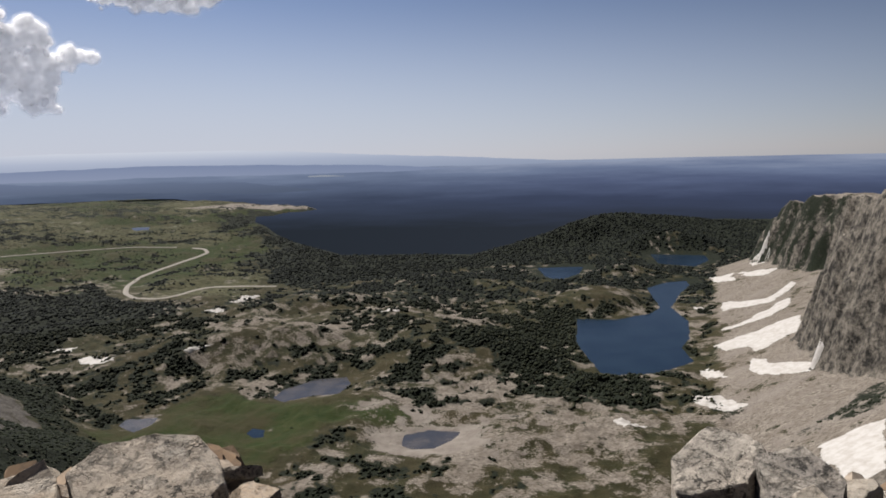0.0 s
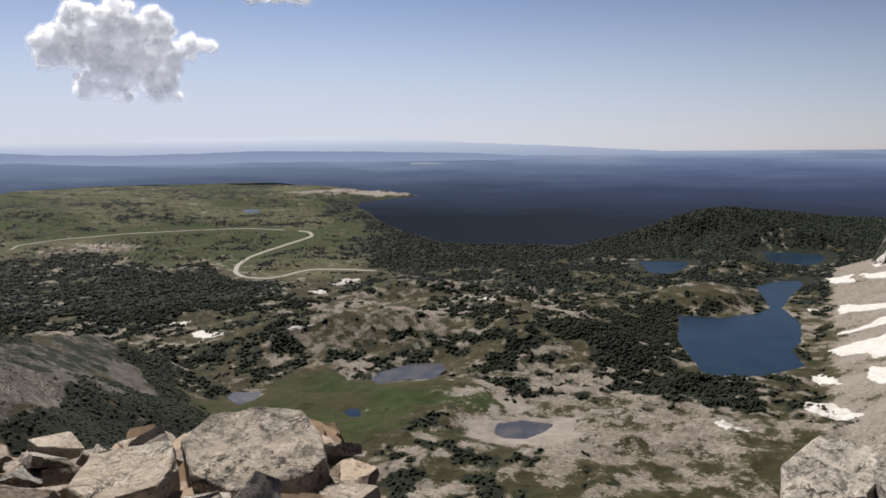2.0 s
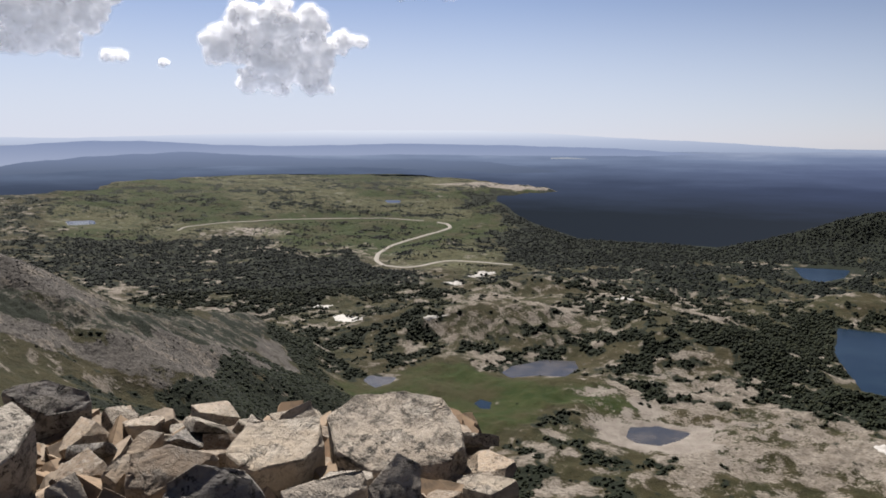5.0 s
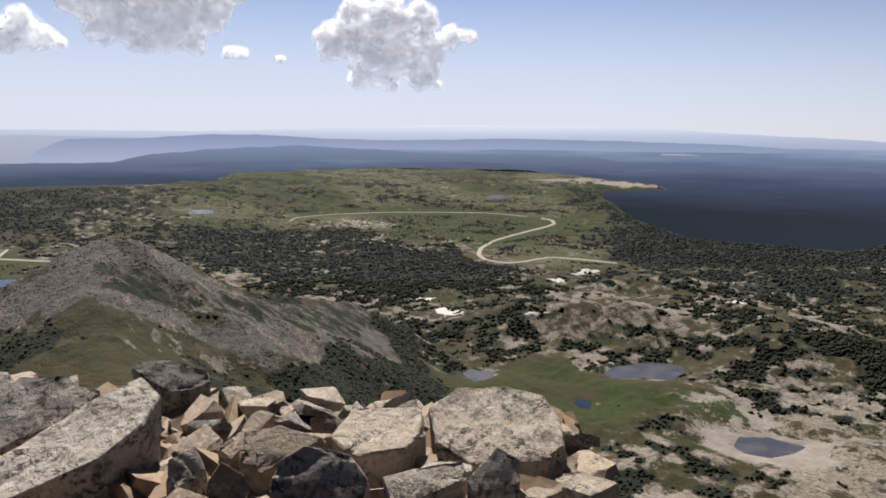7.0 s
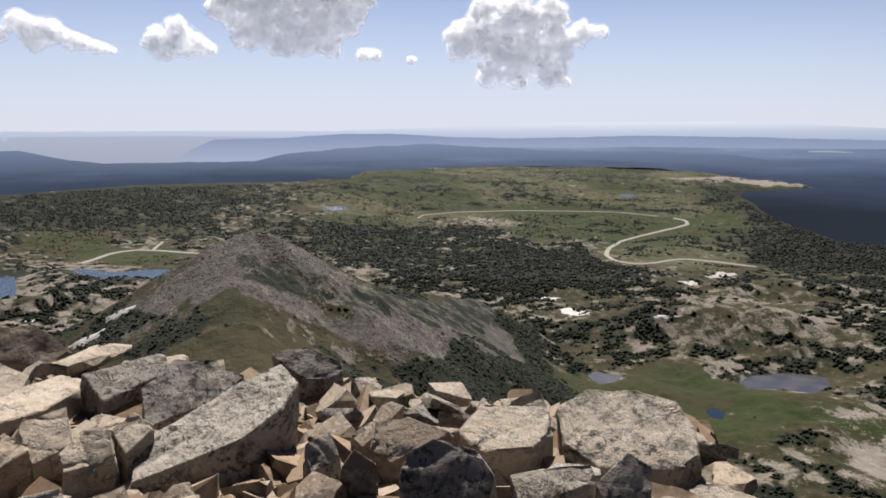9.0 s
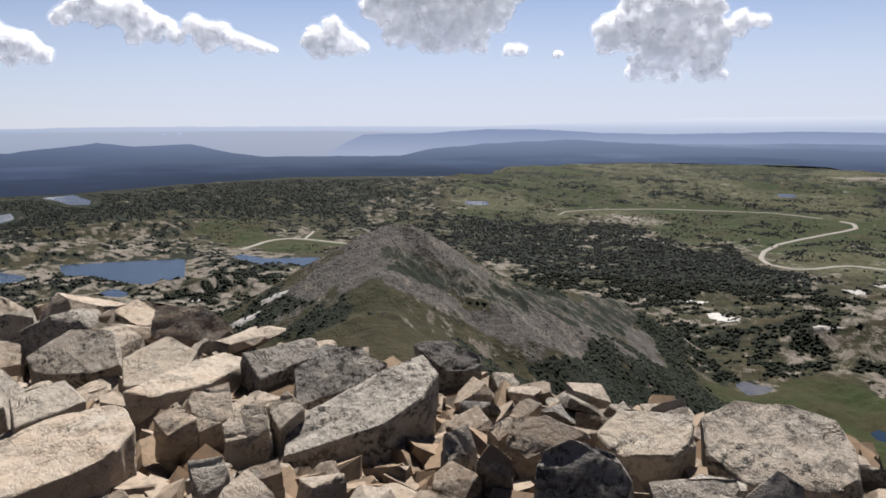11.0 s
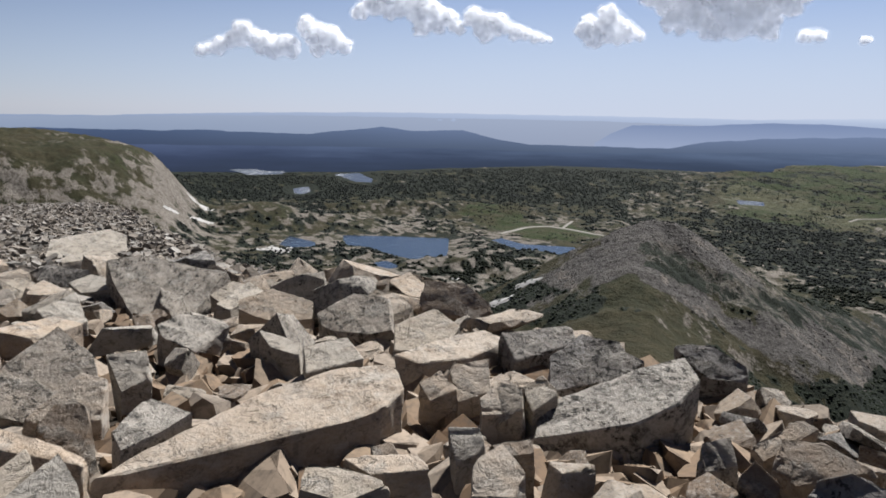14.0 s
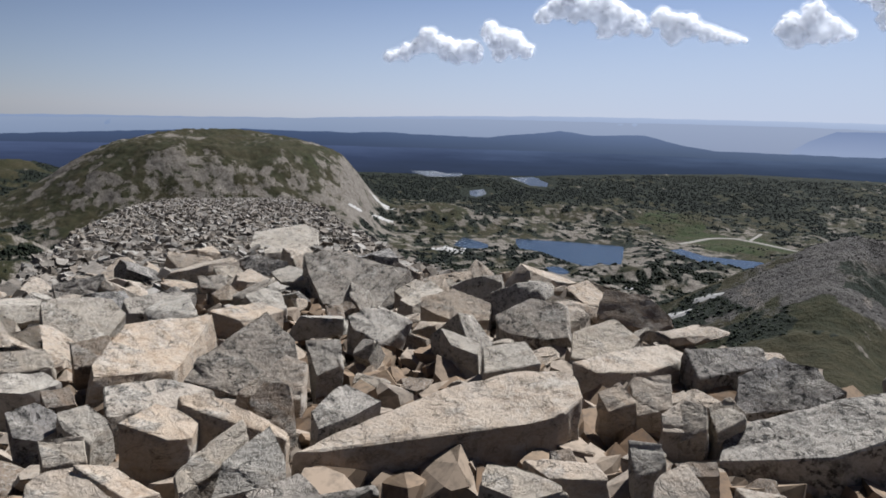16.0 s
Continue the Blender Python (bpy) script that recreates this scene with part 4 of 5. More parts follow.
def forest(name, label, count, r0, r1, rings, sides, seed, material, limit=0.55, slim=0.27, mask="trees", scale=1.0, az0=-40, az1=122):
    """Woods of many single trees: each a ragged crown of rings (height share, width share) under a tip."""
    x, y, rng = scatter(count, r0, r1, az0, az1, seed)
    z = land_height(x, y)
    share = cover(x, y, z, np.zeros(count))[mask]
    keep = (share + rng.normal(0, 0.10, count) > limit) & (shore(x, y) < np.where(np.hypot(x, y) > 2000, -35, -4))
    x, y, z = x[keep], y[keep], z[keep]
    n = len(x)
    r = np.hypot(x, y)
    tall = np.interp(r, [300, 700, 1000, 1500, 2200], [2.0, 3.6, 4.8, 5.6, 6.0]) * scale * np.clip(-plain(x, y) / VALLEY, 0.3, 1.0)
    h = tall * rng.uniform(0.35, 1.0, n)
    wide = tall * slim * rng.uniform(0.7, 1.7, n)
    lean = rng.normal(0, 0.05, (2, n)) * h
    verts, faces = [], []
    turn = rng.uniform(0, 2 * np.pi, n)
    for level, (share, w) in enumerate(rings):
        for s in range(sides):
            a = turn + 2 * np.pi * (s + 0.5 * level) / sides
            d = wide * w * rng.uniform(0.6, 1.35, n)
            verts.append(np.stack([x + lean[0] * share + d * np.cos(a), y + lean[1] * share + d * np.sin(a), z - 0.3 + h * (share + rng.uniform(-0.07, 0.09, n))], 1))
    verts.append(np.stack([x + lean[0], y + lean[1], z + h], 1))
    base = np.arange(n)
    for level in range(len(rings)):
        for s in range(sides):
            p, q = level * sides + s, level * sides + (s + 1) % sides
            if level + 1 < len(rings):
                u, v = p + sides, q + sides
                faces.append(np.stack([base + p * n, base + q * n, base + u * n], 1))
                faces.append(np.stack([base + q * n, base + v * n, base + u * n], 1))
            else:
                faces.append(np.stack([base + p * n, base + q * n, base + sides * len(rings) * n], 1))
    ob = new(name, mesh_from(name, np.concatenate(verts), np.concatenate(faces), material))
    return tagged(ob, label, "forest", kind="stuff")


CROWN, FAR_CROWN, SHRUB = ((0.02, 0.85), (0.35, 1.0), (0.74, 0.62)), ((0.04, 1.0), (0.62, 0.72)), ((0.0, 0.9), (0.55, 0.8))
forest("conifer_woods", "dark spruce and fir woods scattered over the valley", 150000, 620, 1700, CROWN, 3, 1, NEEDLES, slim=0.50)
forest("far_conifer_woods", "distant dark conifer forest covering plain and hills", 150000, 1700, 3290, FAR_CROWN, 3, 2, HAZED_NEEDLES, slim=0.65)
forest("flats_conifers", "small conifers and thickets dotted over the flats", 70000, 1500, 3900, FAR_CROWN, 3, 4, HAZED_NEEDLES, 0.34, 0.6, "speck", 0.75, 0, 66)
forest("juniper_scrub", "low dark juniper and willow scrub on the slopes", 100000, 230, 1250, SHRUB, 4, 3, JUNIPER, 0.46, 1.3, "scrub", 0.40)

# ---- boulders of the summit ----
def roughen(bm, cell, depth, seed, bevel, most=2600):
    """Rounds the edges of a hewn block, splits it finely and wears its faces."""
    bmesh.ops.bevel(bm, geom=bm.edges[:], offset=bevel, offset_type="OFFSET", segments=1, profile=0.6, affect="EDGES", clamp_overlap=True)
    bmesh.ops.triangulate(bm, faces=bm.faces[:])
    for _ in range(6):
        long = [e for e in bm.edges if e.calc_length() > cell]
        if not long or len(bm.faces) > most:
            break
        bmesh.ops.subdivide_edges(bm, edges=long, cuts=1, use_grid_fill=False)
        bmesh.ops.triangulate(bm, faces=[f for f in bm.faces if len(f.verts) > 3])
    bm.normal_update()
    off = Vector((seed * 3.7, seed * 1.3, seed * 2.1))
    moves = []
    for v in bm.verts:
        p = v.co + off
        n = noise.fractal(p * 3.2, 0.9, 2.1, 3) * 0.45 + noise.fractal(p * 14.0, 0.9, 2.1, 2) * 0.30
        # plates and ledges along the bedding, chips and cracks
        q = Vector((p.x * 3.4, p.y * 3.4, p.z * 8.0)) + noise.noise_vector(p * 3.0) * 0.6
        near, where = noise.voronoi(q)
        plate = noise.cell(where[0] * 7.3) * 0.40
        crack = -0.55 * max(0.0, 1.0 - (near[1] - near[0]) * 12.0)
        moves.append(v.normal * depth * (n + plate + crack))
    for v, d in zip(bm.verts, moves):
        v.co += d
    for f in bm.faces:
        f.smooth = True


def link_bm(name, bm, material):
    me = bpy.data.meshes.new(name)
    bm.to_mesh(me)
    bm.free()
    me.set_sharp_from_angle(angle=radians(26))
    me.materials.append(material)
    return me


FOOTPRINTS = []
BLOCKS = [0]


def block(label, centre, down, out, material, top):
    """A boulder whose upper face has the given corners, about its centre; it goes down into the heap and leans out towards the viewer's side."""
    BLOCKS[0] += 1
    seed = BLOCKS[0]
    rng = random.Random(seed)
    c = Vector(centre)
    away = Vector((c.x, c.y, 0)).normalized()
    bm = bmesh.new()
    for p in top:
        bm.verts.new(Vector(p))
        q = Vector(p) - away * (out + 0.04 * rng.random()) * (1 + rng.uniform(-0.3, 0.3)) + Vector((rng.uniform(-0.03, 0.03), rng.uniform(-0.03, 0.03), -down * rng.uniform(0.85, 1.1)))
        bm.verts.new(q + Vector((p[0], p[1], 0)) * rng.uniform(-0.1, 0.06))
    hull = bmesh.ops.convex_hull(bm, input=bm.verts[:])
    bmesh.ops.delete(bm, geom=list({v for v in hull["geom_interior"] + hull["geom_unused"] if isinstance(v, bmesh.types.BMVert)}), context="VERTS")
    span = max((Vector(p).length for p in top))
    for _ in range(4):
        # splinters broken off the corners
        n = Vector((rng.uniform(-1, 1), rng.uniform(-1, 1), rng.uniform(-0.6, 0.5))).normalized()
        reach = max(v.co.dot(n) for v in bm.verts)
        bmesh.ops.bisect_plane(bm, geom=bm.verts[:] + bm.edges[:] + bm.faces[:], plane_co=n * (reach - span * rng.uniform(0.03, 0.10)), plane_no=n, clear_outer=True)
    hull = bmesh.ops.convex_hull(bm, input=bm.verts[:])
    bmesh.ops.delete(bm, geom=list({v for v in hull["geom_interior"] + hull["geom_unused"] if isinstance(v, bmesh.types.BMVert)}), context="VERTS")
    bmesh.ops.dissolve_limit(bm, angle_limit=radians(7), verts=bm.verts[:], edges=bm.edges[:])
    span = max((Vector(p).length for p in top))
    roughen(bm, max(0.016, span * 0.055), 0.007 + 0.012 * min(span, 1.0), seed, 0.05 if "rounded grey" in label else 0.004 + 0.006 * min(span, 1), 2600)
    ob = new("boulder", link_bm("boulder", bm, material))
    ob.location = c
    FOOTPRINTS.append((c.x, c.y, span * 0.85))
    return tagged(ob, label, "boulder", "boulders of the summit")


PALE_BOULDER = boulder_material("pale_quartzite", (0.3472, 0.3158, 0.2696), (0.3274, 0.2765, 0.2157), 0.35, 0.35)
DARK_BOULDER = boulder_material("lichened_quartzite", (0.1997, 0.1892, 0.1800), (0.1812, 0.1627, 0.1448), 0.2, 1.15)

# rusty gap stones; this brown also stands in for one block's shaded front
RUST_BOULDER = boulder_material("rusty_quartzite", (0.2010, 0.1565, 0.1172), (0.1716, 0.1234, 0.0851), 0.5, 0.35)
block("huge tan quartzite slab with a flat cracked top", (-3.03, 0.43, 0.35), 0.6, 0.02, TAN_BOULDER, [(0.2, -0.76, -0.09), (0.04, -0.57, -0.04), (-0.15, -0.1, 0.03), (-0.3, 0.43, 0.09), (-0.19, 0.55, 0.07), (0.07, 0.52, 0.01), (0.13, 0.24, -0.02), (0.13, -0.13, -0.04)])
block("large pale leaning slab, dark-speckled with lichen", (-2.62, 1.78, 0.36), 0.7, 0.02, GREY_BOULDER, [(-0.05, -0.36, -0.13), (-0.2, -0.25, -0.05), (-0.11, 0.19, 0.1), (-0.03, 0.4, 0.16), (0.12, 0.37, 0.11), (0.2, 0.12, -0.01), (0.07, -0.12, -0.07), (-0.01, -0.28, -0.11)])
block("big rounded grey boulder with black lichen and an ochre stain", (-1.16, 2.73, 0.39), 0.6, -0.05, GREY_BOULDER, [(-0.32, -0.05, 0.04), (-0.25, 0.09, 0.09), (-0.06, 0.19, 0.1), (0.11, 0.21, 0.08), (0.22, 0.12, 0.02), (0.28, 0.03, -0.04), (0.2, -0.14, -0.1), (-0.04, -0.22, -0.1), (-0.2, -0.2, -0.05)])
block("pale angular boulder with a cracked flat top", (-1.57, 2.44, 0.39), 0.49, 0.02, PALE_BOULDER, [(-0.16, -0.13, -0.01), (-0.17, 0.05, 0.05), (0.08, 0.2, 0.05), (0.15, 0.1, 0.0), (0.13, -0.03, -0.04), (-0.03, -0.17, -0.05)])
block("pale pointed rock wedge standing between boulders", (-1.65, 2.76, 0.37), 0.38, -0.03, GREY_BOULDER, [(-0.11, -0.03, -0.01), (0.01, 0.06, 0.07), (0.11, -0.01, -0.04), (-0.02, -0.02, -0.02)])
block("dark block crusted with black and grey lichen", (-1.53, 1.98, 0.40), 0.4, -0.06, DARK_BOULDER, [(-0.16, -0.07, 0.04), (-0.09, 0.02, 0.09), (0.06, 0.1, 0.06), (0.14, 0.09, 0.0), (0.15, 0.01, -0.09), (-0.11, -0.16, -0.1)])
block("ochre boulder with a pale top edge", (-1.85, 2.10, 0.39), 0.3, -0.05, RUST_BOULDER, [(-0.1, -0.08, -0.03), (-0.14, -0.0, 0.04), (-0.03, 0.07, 0.06), (0.17, 0.11, 0.03), (0.08, -0.0, -0.03), (0.01, -0.09, -0.07)])
block("long tan rock splinter leaning on others", (-2.06, 2.19, 0.38), 0.3, -0.03, TAN_BOULDER, [(-0.08, -0.09, -0.05), (-0.01, 0.09, 0.07), (0.07, 0.1, 0.06), (0.02, 0.01, 0.0), (-0.0, -0.1, -0.08)])
block("ochre wedge-shaped stone in a gap", (-1.79, 1.80, 0.40), 0.25, -0.03, RUST_BOULDER, [(-0.06, -0.06, -0.01), (-0.05, 0.01, 0.06), (0.04, 0.04, 0.01), (0.07, -0.0, -0.06)])
block("grey angular stone wedged between boulders", (-2.02, 1.82, 0.39), 0.25, -0.02, GREY_BOULDER, [(-0.05, -0.04, 0.03), (-0.02, 0.07, 0.05), (0.05, 0.05, -0.03), (0.01, -0.07, -0.05)])
block("ribbed grey block split by parallel cracks", (-1.19, 2.12, 0.40), 0.35, -0.04, GREY_BOULDER, [(-0.12, -0.09, 0.02), (-0.01, 0.06, 0.03), (0.08, 0.15, 0.03), (0.11, 0.1, -0.01), (0.0, -0.07, -0.04), (-0.06, -0.13, -0.04)])
block("pointed rock leaning on the rounded boulder", (-0.99, 2.26, 0.40), 0.35, -0.03, GREY_BOULDER, [(-0.08, -0.06, -0.01), (-0.02, 0.06, 0.08), (0.06, 0.08, 0.04), (0.09, 0.01, -0.05), (-0.04, -0.08, -0.05)])
block("pale stone beside the rounded boulder", (-0.68, 2.35, 0.40), 0.3, -0.02, PALE_BOULDER, [(-0.09, -0.02, -0.02), (-0.04, 0.04, 0.02), (0.1, 0.02, 0.02), (0.02, -0.04, -0.02)])
block("jagged grey rock on the edge of the drop", (-2.98, 2.68, 0.33), 0.4, -0.06, DARK_BOULDER, [(-0.18, -0.14, 0.06), (-0.08, 0.03, 0.08), (0.1, 0.12, 0.0), (0.16, 0.09, -0.07), (0.01, -0.1, -0.07)])
block("jagged dark rock streaked with lichen", (-3.19, 2.02, 0.33), 0.45, -0.06, DARK_BOULDER, [(-0.14, -0.14, 0.0), (-0.16, -0.01, 0.08), (-0.06, 0.12, 0.1), (0.16, 0.24, 0.04), (0.17, 0.12, -0.03), (0.06, -0.13, -0.1), (-0.04, -0.18, -0.08)])
block("tan stone with a flat weathered face", (-3.16, 1.34, 0.33), 0.3, -0.03, TAN_BOULDER, [(-0.12, -0.07, 0.04), (-0.05, 0.11, 0.08), (0.1, 0.06, -0.03), (0.06, -0.09, -0.08)])
block("pale stone standing on its edge", (-2.81, 1.35, 0.36), 0.3, -0.03, PALE_BOULDER, [(-0.05, -0.09, -0.02), (-0.07, 0.02, 0.07), (0.0, 0.08, 0.05), (0.07, 0.05, -0.02), (0.05, -0.06, -0.08)])
block("small pale stone with a clean broken face", (-2.81, 1.52, 0.36), 0.25, -0.02, PALE_BOULDER, [(-0.05, -0.05, -0.0), (-0.04, 0.05, 0.04), (0.04, 0.07, 0.01), (0.05, -0.06, -0.05)])
# the shade of its front face is put into the dark colour
block("brown block standing up at the edge of the drop", (-5.32, 2.17, 0.15), 0.35, -0.1, RUST_BOULDER, [(-0.12, -0.2, 0.17), (-0.07, 0.09, 0.12), (0.07, 0.33, -0.08), (0.11, 0.14, -0.16), (0.02, -0.33, -0.06)])
block("flat tan slab of quartzite", (-3.84, 1.54, 0.27), 0.25, 0.02, TAN_BOULDER, [(0.1, -0.41, 0.03), (-0.14, 0.08, 0.03), (-0.2, 0.29, 0.02), (-0.09, 0.4, -0.03), (0.11, 0.04, -0.04), (0.17, -0.28, -0.01)])
block("pale angular block of quartzite", (-4.28, 1.52, 0.23), 0.35, 0.02, PALE_BOULDER, [(-0.13, -0.16, 0.03), (-0.2, 0.16, 0.1), (0.04, 0.25, 0.02), (0.17, 0.01, -0.06), (0.1, -0.24, -0.07)])
block("tan block with a broad weathered face", (-5.72, 0.81, 0.08), 0.35, -0.08, TAN_BOULDER, [(-0.03, -0.27, 0.07), (-0.13, -0.0, 0.12), (-0.06, 0.33, 0.0), (0.06, 0.28, -0.1), (0.1, -0.01, -0.09), (0.05, -0.29, -0.0)])
block("pale slab with a rough upper edge", (-6.44, 0.62, 0.01), 0.25, 0.02, PALE_BOULDER, [(0.13, -0.21, -0.01), (-0.26, 0.11, 0.07), (-0.13, 0.24, -0.0), (0.22, -0.11, -0.06)])
block("grey boulder with a jagged broken crest", (-5.11, 1.28, 0.13), 0.4, -0.07, GREY_BOULDER, [(-0.15, -0.24, 0.0), (-0.17, 0.04, 0.13), (-0.01, 0.28, 0.12), (0.24, 0.25, -0.05), (0.13, -0.09, -0.12), (-0.05, -0.23, -0.06)])
block("pale angular block with sharp clean edges", (-4.00, 0.84, 0.25), 0.3, 0.02, PALE_BOULDER, [(-0.11, -0.13, 0.03), (-0.1, 0.13, 0.05), (0.1, 0.17, -0.02), (0.11, -0.16, -0.06)])
block("thin pale slab lying on other stones", (-4.35, 0.63, 0.22), 0.15, 0.02, PALE_BOULDER, [(-0.21, -0.11, 0.04), (0.04, 0.11, 0.01), (0.16, 0.07, -0.03), (0.01, -0.07, -0.01)])
block("dark lichened slab behind the leaning slab", (-3.74, 2.05, 0.29), 0.4, -0.04, DARK_BOULDER, [(-0.13, -0.21, 0.03), (-0.05, 0.24, 0.06), (0.09, 0.21, -0.01), (0.09, -0.22, -0.08)])
block("dark rounded rock with pale lichen crust", (-3.20, 2.03, 0.33), 0.4, -0.06, DARK_BOULDER, [(-0.09, -0.18, 0.03), (-0.14, 0.04, 0.11), (-0.03, 0.21, 0.08), (0.11, 0.23, -0.02), (0.09, -0.03, -0.08), (0.06, -0.26, -0.11)])
block("small tan stone with a rounded back", (-3.15, 1.16, 0.33), 0.2, -0.02, TAN_BOULDER, [(-0.02, -0.09, 0.02), (-0.06, 0.04, 0.05), (0.03, 0.1, -0.02), (0.05, -0.06, -0.05)])
block("tan stone wedged in a gap of the heap", (-2.83, 1.33, 0.36), 0.25, -0.03, TAN_BOULDER, [(-0.01, -0.09, 0.01), (-0.07, 0.04, 0.06), (-0.03, 0.14, 0.03), (0.06, 0.03, -0.05), (0.05, -0.11, -0.04)])
block("pale stone wedged beside the leaning slab", (-2.87, 1.55, 0.36), 0.2, -0.02, PALE_BOULDER, [(-0.07, -0.06, -0.01), (-0.04, 0.04, 0.05), (0.06, 0.07, 0.01), (0.05, -0.04, -0.06)])
block("pale stone with one flat side", (-2.42, 0.99, 0.39), 0.25, -0.02, PALE_BOULDER, [(-0.06, -0.05, 0.04), (-0.02, 0.06, 0.04), (0.04, 0.06, -0.02), (0.04, -0.06, -0.06)])
block("tan stone at the foot of the leaning slab", (-2.14, 0.98, 0.40), 0.3, -0.02, TAN_BOULDER, [(-0.06, -0.06, 0.03), (-0.09, 0.06, 0.06), (0.02, 0.1, 0.0), (0.08, 0.02, -0.05), (0.03, -0.11, -0.04)])
block("thin tan slab among stones", (-2.34, 0.66, 0.40), 0.2, 0.02, TAN_BOULDER, [(-0.08, -0.15, 0.01), (-0.02, 0.11, 0.01), (0.07, 0.13, -0.01), (0.04, -0.08, -0.01)])
block("pale tan slab lying beside the huge slab", (-2.28, 0.45, 0.40), 0.25, 0.02, PALE_BOULDER, [(-0.14, -0.09, 0.01), (-0.06, 0.04, 0.02), (0.11, 0.16, 0.02), (0.11, 0.01, -0.02), (-0.02, -0.11, -0.02)])
block("small rusty stone beside the huge slab", (-2.45, 0.67, 0.40), 0.15, -0.01, RUST_BOULDER, [(-0.03, -0.04, 0.01), (-0.02, 0.04, 0.02), (0.04, 0.05, -0.01), (0.01, -0.04, -0.01)])
block("rusty stone between the two great slabs", (-2.31, 1.13, 0.40), 0.2, -0.02, RUST_BOULDER, [(-0.08, -0.06, -0.01), (-0.0, 0.07, 0.03), (0.07, 0.05, -0.0), (0.0, -0.05, -0.03)])
block("pale white-grey slab with a smooth face", (-5.45, -1.93, 0.08), 0.3, -0.09, PALE_BOULDER, [(0.03, -0.29, 0.18), (-0.24, 0.11, 0.12), (-0.2, 0.23, -0.0), (0.05, 0.14, -0.14), (0.32, -0.16, -0.14)])
block("tan slab with a flat top", (-4.33, -1.24, 0.21), 0.3, 0.02, TAN_BOULDER, [(-0.23, -0.17, 0.1), (-0.67, 0.27, 0.03), (0.01, 0.21, -0.07), (0.12, 0.18, -0.08), (0.42, -0.22, -0.0), (0.18, -0.21, 0.03)])
block("steep grey pointed block with a shaded face", (-4.03, -0.63, 0.25), 0.4, -0.1, GREY_BOULDER, [(-0.22, 0.09, 0.22), (-0.11, 0.25, 0.07), (0.1, 0.32, -0.18), (0.15, -0.04, -0.15), (0.12, -0.32, -0.07), (0.03, -0.26, 0.02), (-0.1, -0.01, 0.11)])
block("tan slab leaning against the pointed block", (-3.58, -0.41, 0.30), 0.3, -0.06, TAN_BOULDER, [(-0.1, 0.01, 0.09), (-0.06, 0.12, 0.06), (0.1, 0.1, -0.08), (0.05, -0.23, -0.06)])
block("long grey block lying across the heap", (-3.39, -0.98, 0.31), 0.3, 0.02, GREY_BOULDER, [(0.04, -0.2, 0.06), (-0.12, 0.01, 0.03), (-0.19, 0.25, -0.04), (0.01, 0.12, -0.05), (0.22, -0.14, -0.01)])
block("tan slab lying across other stones", (-3.05, -0.58, 0.35), 0.25, 0.02, TAN_BOULDER, [(-0.07, -0.23, 0.05), (-0.12, -0.14, 0.06), (-0.03, 0.04, 0.01), (0.07, 0.24, -0.06), (0.13, 0.23, -0.07), (0.04, 0.05, -0.02), (-0.02, -0.2, 0.03)])
block("cube-shaped block with one lit and one shaded side", (-2.95, -0.82, 0.35), 0.4, 0.02, TAN_BOULDER, [(0.06, -0.17, 0.04), (-0.12, -0.07, 0.04), (-0.11, 0.11, -0.02), (0.06, 0.1, -0.04), (0.09, 0.03, -0.03)])
block("pale fractured boulder with a stained split", (-2.53, -0.59, 0.40), 0.35, -0.05, PALE_BOULDER, [(0.01, -0.06, 0.02), (-0.16, 0.1, 0.08), (-0.12, 0.13, 0.03), (0.03, 0.02, -0.04), (0.13, -0.08, -0.07), (0.08, -0.1, -0.02)])
block("bright fractured boulder with ochre stains", (-2.46, -0.43, 0.40), 0.35, -0.04, PALE_BOULDER, [(-0.0, -0.1, 0.02), (-0.11, 0.05, 0.1), (-0.03, 0.11, 0.01), (0.04, 0.07, -0.05), (0.09, -0.13, -0.07)])
block("short tan stone standing upright", (-3.19, -0.42, 0.33), 0.3, -0.04, RUST_BOULDER, [(-0.06, -0.04, 0.08), (-0.05, 0.08, 0.07), (-0.0, 0.09, -0.0), (0.07, 0.04, -0.1), (0.04, -0.06, -0.05), (-0.0, -0.11, 0.01)])
block("grey boulder with a humped back", (-3.07, -0.12, 0.35), 0.3, -0.03, GREY_BOULDER, [(0.03, -0.13, -0.0), (-0.12, 0.0, 0.07), (-0.05, 0.18, 0.01), (0.04, 0.05, -0.02), (0.1, -0.1, -0.05)])
block("small pale block with a square face", (-4.10, -0.20, 0.24), 0.25, -0.04, PALE_BOULDER, [(-0.07, -0.12, 0.07), (-0.07, 0.08, 0.07), (0.04, 0.1, -0.04), (0.09, -0.05, -0.09)])
block("large grey boulder split by cracks", (-7.36, -0.00, -0.08), 0.7, -0.13, GREY_BOULDER, [(-0.49, -0.48, 0.19), (-0.45, -0.19, 0.24), (-0.12, 0.32, 0.15), (0.08, 0.66, 0.11), (0.38, 0.3, -0.17), (0.51, 0.03, -0.32), (0.22, -0.26, -0.2), (-0.23, -0.43, 0.04)])
block("pale three-sided block in the boulder field", (-6.63, 0.60, -0.01), 0.3, 0.02, PALE_BOULDER, [(-0.06, -0.21, -0.01), (-0.2, 0.04, 0.08), (0.02, 0.25, 0.03), (0.23, -0.07, -0.09)])
block("grey jagged boulder in the boulder field", (-5.10, 0.12, 0.14), 0.4, -0.06, GREY_BOULDER, [(-0.03, -0.19, 0.07), (-0.13, 0.03, 0.09), (-0.07, 0.29, -0.02), (0.15, 0.05, -0.12), (0.07, -0.16, -0.01)])
